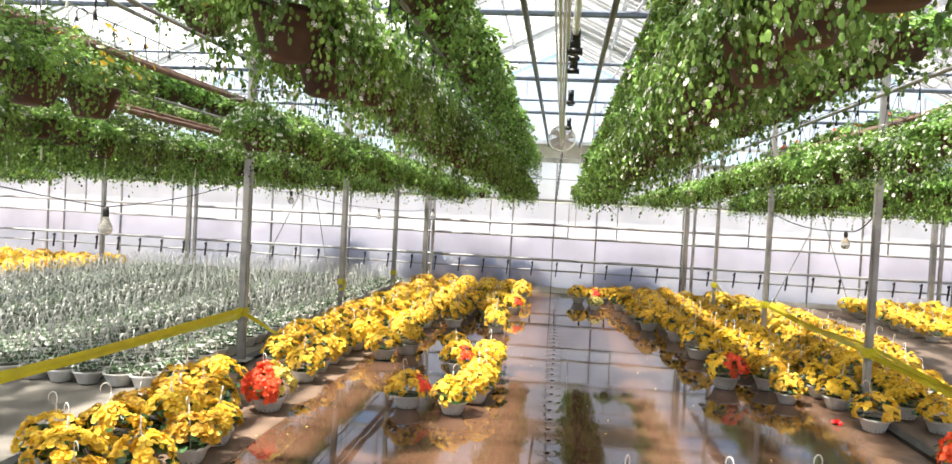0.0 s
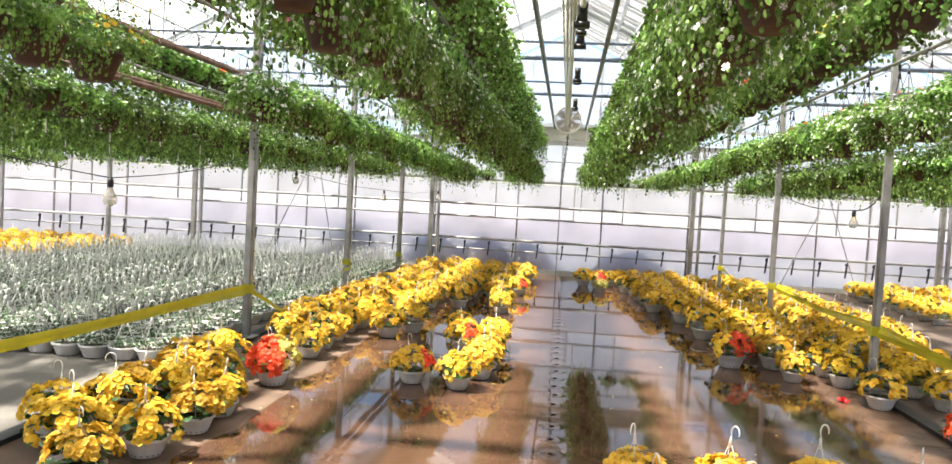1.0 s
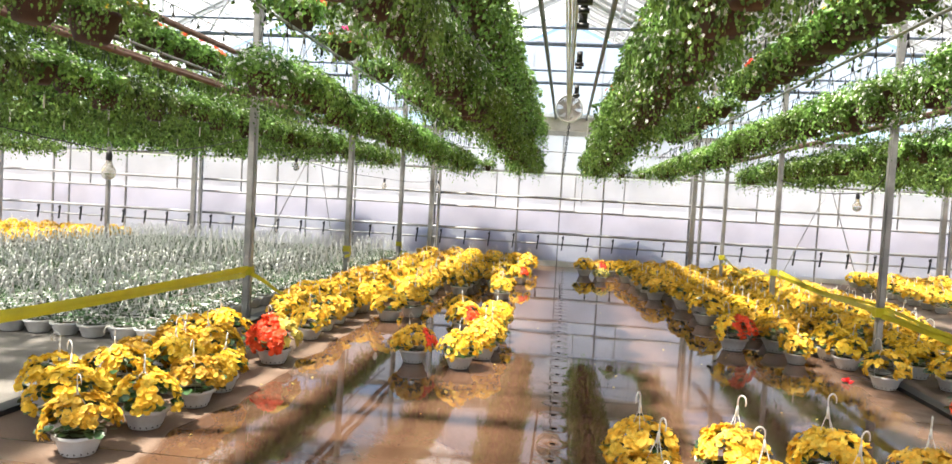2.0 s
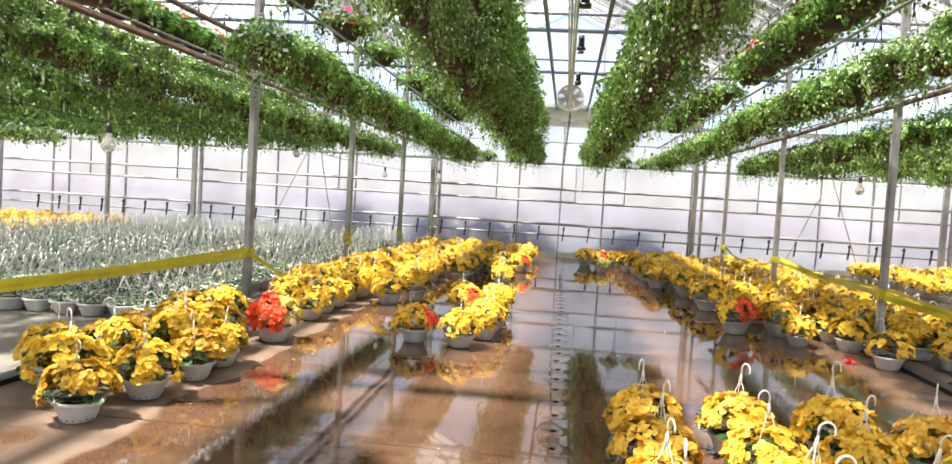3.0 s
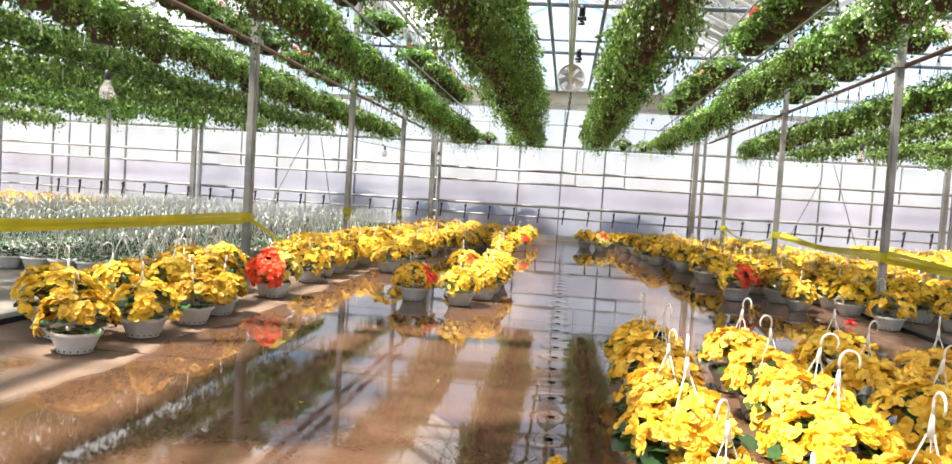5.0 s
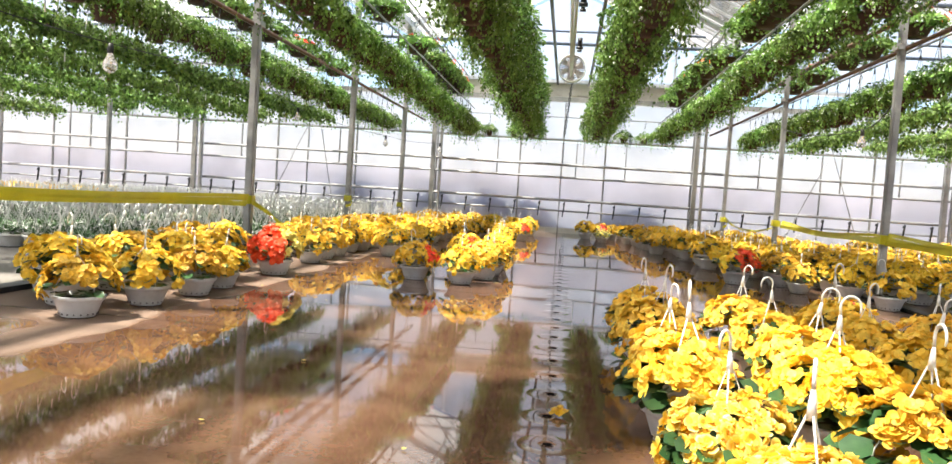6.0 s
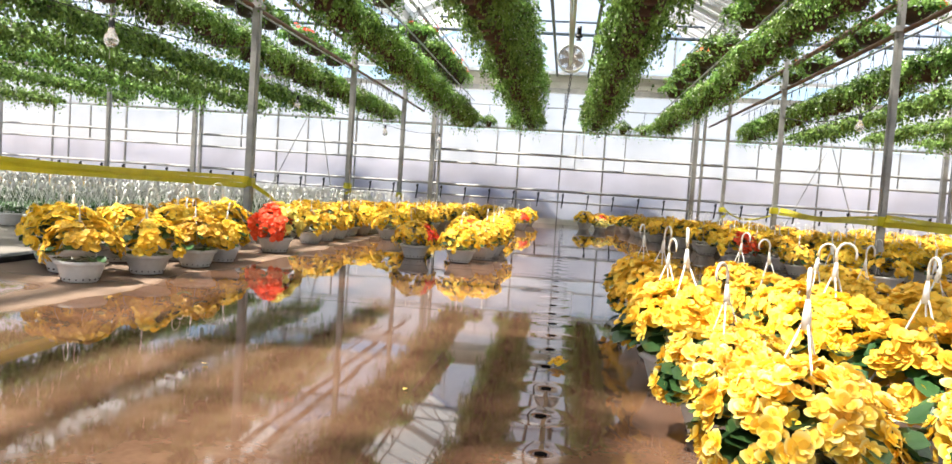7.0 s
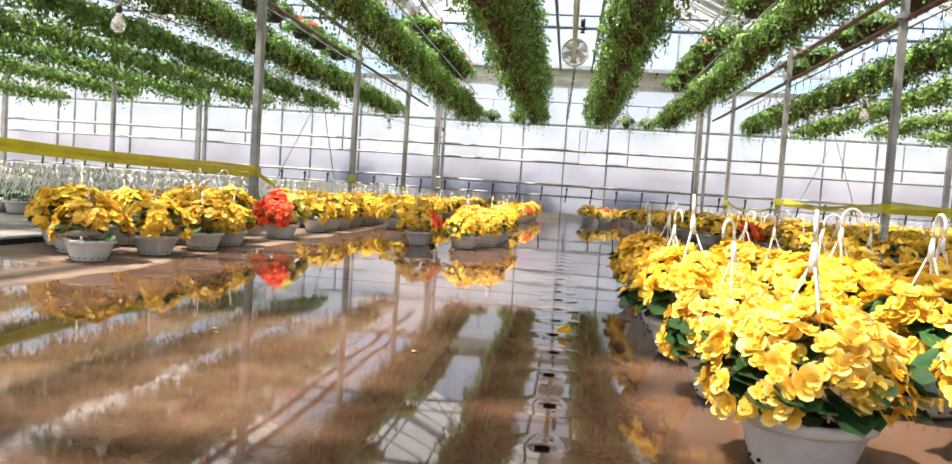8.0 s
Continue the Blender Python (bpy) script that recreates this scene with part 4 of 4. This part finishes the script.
bushy = Stock([basket("bushy hanging basket with small yellow and red flowers", 350 + i, 2600, 0.34, 0.2, ((PETAL_WHITE, 60, 0.0095, "tiny white blossoms"),) + (((PETAL_YELLOW, 46, 0.0155, "yellow flowers"), (PETAL_RED, 4, 0.0155, "red flowers")) if i else ()), 0.3, True) for i in range(2)])
SPACE = 0.43


def uneven(drop=1.0):
    """A slight change of size from basket to basket, its hook kept on the rail."""
    a, b = float(rng.uniform(0.78, 1.12)), float(rng.uniform(0.91, 1.1))
    return Matrix.Translation((0, 0, 0.62 * drop * (1 - b))) @ Matrix.Diagonal((a, a, b, 1))


HANG, HANG_UP = 2.12, 2.88
for sx in (-1, 1):
    for x, y0, y1 in ((0.71, -5.5 if sx < 0 else -6.35, 9.6), (2.12, -5.41, 9.4)):
        up = 0.07 if x < 1 and sx < 0 else 0.02
        drop = 0.78 if sx > 0 and x > 2 else 1.0
        for z in (HANG + up + 0.625 * drop, HANG_UP + 0.625):
            xr = sx * x if z < HANG_UP else sx * 2.3 if x > 2 else 0.95 if sx > 0 else -0.7
            single("basket_rail", Pile().tube([(xr, BACK_Y, z), (xr, WALL_Y, z)], 0.013, 6).mesh("basket_rail", STEEL, True),
                   "thin steel rail that carries hanging baskets", "rail", group="rails for hanging baskets")
        if sx < 0 and x > 2:
            single("basket_rail", Pile().tube([(-2.25, BACK_Y, HANG + up + 0.625), (-2.25, -3.6, HANG + up + 0.625)], 0.013, 6).mesh("basket_rail", STEEL, True),
                   "thin steel rail that carries hanging baskets", "rail", group="rails for hanging baskets")
        y, i = y0, 0
        while y < y1:
            if not (sx < 0 and x > 2 and -3.8 < y < -2.6):
                stock = bushy if sx < 0 and x > 2 and y < -3.8 else trail_near if y < -2.2 else trail
                if stock is bushy:
                    stock.put(int(y > -4.3), pose(-2.25, y + float(rng.uniform(-0.04, 0.04)), HANG + up, 0, 0, float(rng.uniform(0, 360))))
                else:
                    low = Matrix.Diagonal((0.87, 0.95, drop, 1)) if drop < 1 else Matrix.Identity(4)
                    stock.put(i, pose(sx * x + float(rng.uniform(-0.01, 0.01)), y + float(rng.uniform(-0.04, 0.04)), HANG + up, 0, 0, float(rng.uniform(0, 360))) @ uneven(drop) @ low)
            y += SPACE
            i += 1
# upper rows, more colourful and wider spaced
# Those at x 2.3 up to y 2.0 are assumed, added to shade the east bed.
for x, ys in ((-0.7, [-4.7 + 0.58 * i for i in range(25)]), (0.95, [-4.9 + 0.5 * i for i in range(28)]),
              (-2.3, (-5.4, -4.9, -2.85, -1.2, 0.2, 1.7, 3.9, 5.1, 5.7, 6.2, 6.7, 7.2, 7.7, 8.2)), (-4.5, (-1.1, -0.5, 0.1, 0.6, 1.2, 1.9, 2.6, 3.4, 4.6, 5.5, 6.6)),
              (3.97, (1.5, 2.8, 3.6, 5.0, 6.1)), (2.3, (-2.6, -2.05, -1.5, -0.95, -0.4, 0.15, 0.7, 1.3, 2.0, 3.9, 4.9, 5.6, 6.4, 7.4, 8.6))):
    for i, y in enumerate(ys):
        wide = 1.25 if x in (2.3, -4.5) else 1.15
        (long_trail if x == -0.7 and i % 5 else color).put(int(rng.integers(0, 4)) if y < 3 and abs(x) < 3 else (i % 2) * (abs(x) < 3),
                                                            pose(x + float(rng.uniform(-0.01, 0.01)), y, HANG_UP, 0, 0, float(rng.uniform(0, 360))) @ Matrix.Diagonal((wide, wide, 1, 1)))
# a short cross row before the end wall
single("basket_rail", Pile().tube([(-3.1, 9.35, HANG + 0.5), (3.1, 9.35, HANG + 0.5)], 0.012, 6).mesh("basket_rail", STEEL, True),
       "thin steel rail that carries hanging baskets", "rail", group="rails for hanging baskets")
for i, x in enumerate((-1.68, -1.12, 1.33, 1.78)):
    trail.put(i, pose(x, 9.35, HANG, 0, 0, 180 * i) @ Matrix.Diagonal((0.62, 0.62, 0.8, 1)))
dr = tagged(new("drip_tube"), "short white drip tube hanging between baskets", "drip tube", "drip tubes over the west bay")
part("tube", Pile().tube([(0, 0, 0), (0, 0, 0.11)], 0.007, 6).mesh("tube", WHITE_PIPE, True), dr)
part("hose", Pile().tube([(0, 0, 0.11), (0.02, 0, 0.35), (0.09, 0, 0.74)], 0.003, 4).mesh("hose", DARK), dr)
drip = Stock([dr])
# side bays: one row of each pair as baskets, the farther rows as one mass each
def thin(me, corners, keep, grow):
    """Every few leaves of a mass, each a little larger."""
    v, f = raw(me)
    n = len(v) // corners
    q = v[:n * corners].reshape(n, corners, 3)[::keep]
    q = q.mean(1, keepdims=True) + (q - q.mean(1, keepdims=True)) * grow
    return q.reshape(-1, 3), [tuple(i * corners + k for k in range(corners)) for i in range(len(q))]


srcs = [[raw(p.children[0].data), thin(p.children[1].data, 4, 3, 1.65), raw(p.children[2].data)] for p in trail.protos]


def row_mass(x, ys, z, wide=1.0, tall=1.0):
    """A run of baskets as one green row, in view or unseen and only shading."""
    piles = [Pile(), Pile(), Pile()]
    for i, y in enumerate(ys):
        m = pose(x + float(rng.uniform(-0.03, 0.03)), y + float(rng.uniform(-0.04, 0.04)), z, 0, 0, float(rng.uniform(0, 360))) @ uneven() @ Matrix.Diagonal((wide, wide, tall, 1))
        for p, src in zip(piles, srcs[i % 4]):
            p.add(*src, m)
    row = tagged(new("basket_row"), "row of green trailing hanging baskets, in view or only casting shade", "hanging baskets", kind="stuff")
    for nm, p, mt in zip(("pots", "foliage", "blossom"), piles, (POT_BROWN, LEAF_TRAIL, PETAL_WHITE)):
        part(nm, p.mesh(nm, mt), row)


# First three runs hang out of view, added to shade floor and west pots.
row_mass(-1.25, [-7.9 + 0.42 * i for i in range(7)], HANG_UP, 1.3)
row_mass(-4.25, [-6.6 + 0.36 * i for i in range(15)], HANG_UP, 1.1)
row_mass(-5.3, [-6.6 + 0.45 * i for i in range(13)], HANG_UP, 1.1)
# These two close bright roof gaps in the water's mirror image.
row_mass(-8.0, [-1.5 + 0.5 * i for i in range(16)], HANG_UP)
row_mass(-5.85, [-1.2 + 0.55 * i for i in range(18)], HANG_UP, 1.25)
for sx in (-1, 1):
    for k, x in enumerate((3.97, 5.65, 7.1, 8.65, 10.55, 12.2) if sx < 0 else (3.97, 5.1, 6.5, 7.7, 10.0, 11.6)):
        if k == 0 or k in (1, 2) and sx < 0:
            xu = x + (0.53 if sx < 0 and k == 0 else 0.2 if k == 1 else 0.9 if k == 2 else 0)
            single("basket_rail", Pile().tube([(sx * xu, BACK_Y, HANG_UP + 0.625), (sx * xu, WALL_Y, HANG_UP + 0.625)], 0.008, 5).mesh("basket_rail", STEEL, True),
                   "thin steel rail that carries hanging baskets", "rail", group="rails for hanging baskets")
        single("basket_rail", Pile().tube([(sx * x, BACK_Y, HANG + 0.625), (sx * x, WALL_Y, HANG + 0.625)], 0.014, 5).mesh("basket_rail", STEEL, True),
               "thin steel rail that carries hanging baskets", "rail", group="rails for hanging baskets")
        # West rows k < 2 start early, out of view, added for their shade.
        y, i = (-6.6 if k < 2 and sx < 0 else -3.4 + 0.6 * k), 0
        ys = []
        while y < 9.4:
            m = pose(sx * x + float(rng.uniform(-0.01, 0.01)), y + float(rng.uniform(-0.04, 0.04)), HANG, 0, 0, float(rng.uniform(0, 360))) @ uneven()
            if k < 1:
                trail.put(i, m)
            ys.append(y)
            y += SPACE
            i += 1
            if i % 2 and (k < 2 if sx < 0 else k in (2, 3)):
                drip.put(0, pose(sx * x - 0.1, y - 0.2, HANG - 0.12, 0, 0, 0))
        if k >= 1:
            row_mass(sx * x, ys, HANG - (0.2 if x > 12 else 0), *((1.12, 1.08) if sx < 0 else (1.0, 0.85)))


# ---- tape, bulbs, cords, fan, pipes, drains ----
def tape(name, pts, width, label):
    """A band of several layers of barrier tape through the points, slightly twisted."""
    p = Pile()
    for lay in range(4):
        v, f = [], []
        n = 24
        for i in range(n + 1):
            t = i / n
            seg = min(int(t * (len(pts) - 1)), len(pts) - 2)
            u = t * (len(pts) - 1) - seg
            a, b = Vector(pts[seg]), Vector(pts[seg + 1])
            c = a.lerp(b, u)
            sag = -0.03 * (lay + 1) * math.sin(math.pi * u) * 0.5
            wob = 0.008 * math.sin(9 * t + lay * 2)
            h = width / 4 * 1.1
            z = c.z + (lay - 1.5) * width / 4 + sag + wob
            v += [(c.x + 0.012 * (lay % 2) + 0.003 * lay, c.y + 0.004 * lay, z - h / 2), (c.x + 0.006 * lay + 0.008 * math.sin(5 * t + lay), c.y, z + h / 2)]
        f = [(2 * i, 2 * i + 2, 2 * i + 3, 2 * i + 1) for i in range(n)]
        p.add(v, f)
    return single(name, p.mesh(name, TAPE, True), label, "barrier tape")


def knot(x, y, z, tail, label):
    root = tagged(new("tape_knot"), label, "barrier tape", "tape knots on posts")
    root.location = (x, y, z)
    part("wrap", Pile().box(-0.05, -0.05, -0.045, 0.05, 0.05, 0.045).box(-0.053, -0.047, -0.025, 0.053, 0.053, 0.012).mesh("wrap", TAPE), root)
    if tail:
        p = Pile()
        v = []
        for i in range(9):
            t = i / 8
            c = Vector((0.06, -0.02, -0.03)).lerp(Vector(tail), t) + Vector((0.03 * math.sin(5 * t), 0, -0.02 * math.sin(3 * t)))
            v += [tuple(c + Vector((0, 0, 0.022))), tuple(c - Vector((0.012 * math.cos(4 * t), 0, 0.022)))]
        part("tail", p.add(v, [(2 * i, 2 * i + 1, 2 * i + 3, 2 * i + 2) for i in range(8)]).mesh("tail", TAPE, True), root)


tape("barrier_tape", [(-3.2, -7.32, 0.74), (-3.2, -0.06, 0.55)], 0.125, "yellow barrier tape stretched between steel posts")
tape("barrier_tape", [(3.2, -3.66, 0.64), (3.2, -0.06, 0.6)], 0.12, "yellow barrier tape stretched between steel posts")
tape("barrier_tape", [(3.27, 0.06, 0.6), (3.25, 3.6, 0.63)], 0.105, "yellow barrier tape stretched between steel posts")
tape("barrier_tape", [(3.24, 3.72, 0.6), (3.2, 5.5, 0.47), (3.2, 7.26, 0.62)], 0.05, "slack yellow barrier tape between steel posts")
knot(-3.2, 0, 0.56, (0.34, 0.25, -0.26), "yellow tape knotted round a post with a loose end")
knot(-3.2, STEP, 0.58, (0.02, -0.09, -0.12), "yellow tape knotted round a post")
knot(-3.2, 2 * STEP, 0.46, (0.05, -0.05, -0.25), "yellow tape knotted round a post")
knot(3.2, -0.09, 0.6, None, "yellow tape knotted round a post")
knot(3.2, STEP, 0.64, None, "yellow tape knotted round a post")
knot(3.2, 2 * STEP, 0.6, (0.02, -0.07, -0.15), "yellow tape knotted round a post")

BULB_GLASS = Pile().lathe([(0.0, -0.115), (0.025, -0.11), (0.043, -0.092), (0.05, -0.065), (0.045, -0.04), (0.03, -0.012), (0.02, 0.012), (0.018, 0.03)], 20).mesh("glass", GLASS_BULB, True)
BULB_CAP = Pile().lathe([(0.021, 0.022), (0.022, 0.03), (0.022, 0.06), (0.016, 0.09), (0.0, 0.092)], 14).mesh("socket", DARK, True)
bulbs = [(-3.07, -2.72, 1.57), (-4.15, 3.84, 1.86), (-3.25, 6.04, 1.66), (3.35, 1.1, 1.68), (-2.6, 8.2, 1.72)]
for x, y, z in bulbs:
    root = tagged(new("light_bulb"), "bare clear bulb in a black socket on a cord", "light bulb", "bulbs on the cord")
    root.location = (x, y, z)
    part("glass", BULB_GLASS, root, "clear glass bulb")
    part("socket", BULB_CAP, root)


def cord(pts, r, mat, label, category="cable", sag=0.0):
    out = []
    for a, b in zip(pts, pts[1:]):
        a, b = Vector(a), Vector(b)
        out += [a.lerp(b, i / 8) - Vector((0, 0, sag * math.sin(math.pi * i / 8))) for i in range(8)]
    out.append(Vector(pts[-1]))
    return single("cord" if category == "cable" else category.replace(" ", "_"), Pile().tube(out, r, 5).mesh("cord", mat, True), label, category)


cord([(-4.4, -3.66, 2.05), (-3.07, -2.72, 1.66), (-3.26, 0, 1.98), (-4.15, 3.84, 1.95), (-3.25, 6.04, 1.75), (-2.6, 8.2, 1.81), (-2.9, 9.6, 2.1)], 0.004, DARK, "black lamp cord hung along the post row", sag=0.05)
cord([(3.2, 3.66, 2.0), (3.35, 1.1, 1.77), (3.25, 0, 2.0)], 0.006, DARK, "black lamp cord hung along the post row", sag=0.08)
for a, b in (((-5.86, 9.55, 2.95), (-5.26, 9.55, 0.02)), ((-5.82, 9.5, 2.5), (-7.0, 9.5, 0.02)), ((5.5, 9.55, 3.2), (6.6, 9.55, 0.02)), ((5.75, 9.5, 2.0), (4.88, 9.5, 0.02))):
    cord([a, b], 0.012, STEEL, "thin steel brace cable before the end wall", "brace cable")

fan = tagged(new("fan"), "round white wall fan under the ridge", "fan")
fan.matrix_basis = pose(0.09, 6.95, 3.3, 90, 0, 0)
part("ring", Pile().lathe([(0.25, -0.07), (0.27, -0.06), (0.27, 0.06), (0.25, 0.07), (0.235, 0.05), (0.235, -0.05), (0.25, -0.07)], 32).mesh("ring", WHITE_PIPE, True), fan, "white round fan housing")
part("hub", Pile().lathe([(0.0, -0.07), (0.05, -0.06), (0.055, 0.05), (0.0, 0.06)], 16).mesh("hub", RUST, True), fan)
blade = Pile().add([(0.04, -0.03, -0.02), (0.04, 0.03, 0.02), (0.22, 0.08, 0.03), (0.22, -0.06, -0.03), (0.04, -0.03, -0.015), (0.04, 0.03, 0.025), (0.22, 0.08, 0.035), (0.22, -0.06, -0.025)],
                   [(0, 1, 2, 3), (4, 7, 6, 5), (0, 4, 5, 1), (2, 6, 7, 3), (1, 5, 6, 2), (0, 3, 7, 4)]).mesh("blade", BEIGE)
for k in range(6):
    part("blade", blade, fan, place=pose(0, 0, 0, 0, 0, 60 * k + 20))
for k in range(7):
    rr = 0.06 + 0.03 * k
    part("guard_ring", Pile().tube([(rr * math.cos(a), rr * math.sin(a), 0.065) for a in [2 * math.pi * i / 24 for i in range(25)]], 0.0055, 4, False).mesh("guard_ring", GRILLE), fan)
spoke = Pile().tube([(0.04, 0, 0.066), (0.245, 0, 0.062)], 0.0032, 4).mesh("guard_spoke", GRILLE)
for k in range(36):
    part("guard_spoke", spoke, fan, place=pose(0, 0, 0, 0, 0, 10 * k))
    part("guard_spoke", spoke, fan, place=pose(0, 0, -0.13, 0, 0, 10 * k + 5))
part("bracket", Pile().box(-0.015, 0.26, -0.02, 0.015, 0.6, 0.02).mesh("bracket", STEEL), fan)

pvc = tagged(new("water_pipe"), "white plastic water pipe with black valves under the ridge", "water pipe")
part("pipe", Pile().tube([(0.2, BACK_Y, 3.34), (0.2, -1.2, 3.34)], 0.03, 10).mesh("pipe", WHITE_PIPE, True), pvc)
for y, k in ((-1.15, 1.35), (-0.7, 1.0), (-0.2, 1.2), (1.9, 1.1), (2.3, 0.8), (4.6, 1.1), (5.0, 0.8)):
    v = part("valve", Pile().tube([(0, -0.1, 0), (0, 0.12, 0)], 0.03, 10).tube([(0, 0, -0.09), (0, 0, 0.05)], 0.036, 10).box(-0.05, -0.04, -0.11, 0.05, 0.04, -0.08).mesh("valve", DARK, True), pvc, "black plastic valve", pose(0.2, y, 3.33))
    v.scale = (k, k, k)
for i, dx in enumerate((-0.07, -0.035, 0.0, 0.03)):
    cord([(0.13 + dx, -12, 3.3 + 0.02 * i), (0.11 + dx, -2, 3.28), (0.1 + dx * 0.7, 4, 3.3), (0.09 + dx * 0.3, 6.8, 3.12 + 0.03 * i)], 0.010 + 0.004 * (i % 2), WHITE_PIPE, "thin pale hose hung under the ridge", "hose", sag=0.03)
chain = tagged(new("chain"), "dark chain hanging from the ridge before the end wall", "chain")
for i in range(26):
    part("link", Pile().tube([(0.02 * math.cos(a), 0, 0.036 * math.sin(a)) for a in [2 * math.pi * k / 8 for k in range(9)]], 0.010, 4, False).mesh("link", DARK), chain,
         place=pose(0.13 - 0.004 * i, 7.6, 3.45 - 0.055 * i, 0, 0, 90 * (i % 2)))
cord([(0.03, 7.6, 2.05), (0.03, 9.7, 1.6)], 0.004, DARK, "thin dark cord before the end wall")
cord([(0.5, 8.5, 3.4), (0.48, 9.6, 1.5)], 0.007, WHITE_PIPE, "white cord before the end wall", "cord")

RING = Pile().lathe([(0.020, -0.004), (0.022, 0.0014), (0.032, 0.0016), (0.06, 0.0012), (0.085, 0.0009), (0.105, -0.0004)], 28)
ring_me = RING.mesh("ring", CONCRETE, True)
disc_me = Pile().lathe([(0.0, 0.0025), (0.016, 0.0025), (0.016, -0.004)], 16).mesh("hole", HOLE)
d0 = tagged(new("floor_drain"), "round drain hole in the wet concrete floor", "drain", "row of floor drains")
part("ring", ring_me, d0)
part("hole", disc_me, d0, "dark hole")
drains = Stock([d0])
for i in range(54):
    drains.put(0, pose(0.155 + float(rng.uniform(-0.006, 0.006)), -6.86 + 0.312 * i, 0.0))

# fallen petals and flowers on the floor
pet = Pile()
for i in range(60):
    x, y = float(rng.uniform(-2.2, 2.4)), float(rng.uniform(-5.5, 3))
    v, f = petal(2, 0.15, 0.6)
    sz = float(rng.uniform(0.012, 0.024))
    pet.add(v, f, pose(x, y, 0.004, float(rng.uniform(-8, 8)), float(rng.uniform(-8, 8)), float(rng.uniform(0, 360))) @ Matrix.Diagonal((sz, sz, sz, 1)))
single("fallen_petals", pet.mesh("fallen_petals", PETAL_CREAM, True), "yellow petals fallen on the wet floor", "petals", "stuff")
for (x, y), mt, lb, sz in (((0.19, -4.97), PETAL_SHADE_GOLD, "wilted yellow begonia flower lying in the water", 0.02), ((2.76, -0.62), PETAL_DEEP, "red begonia flower fallen on the floor", 0.03)):
    root = tagged(new("fallen_flower"), lb, "flower")
    root.location = (x, y, 0.008)
    for k in range(6):
        a = 2 * math.pi * k / 5
        part("bloom", Pile().add(*bloom(True, 50 + k)).mesh("bloom", mt, True), root,
             place=pose(0.9 * sz * math.cos(a) * (k < 5), 0.9 * sz * math.sin(a) * (k < 5), 0.008 + 0.6 * sz * (k == 5), float(rng.uniform(-25, 25)), float(rng.uniform(-25, 25)), 0) @ Matrix.Diagonal((sz, sz, sz, 1)))
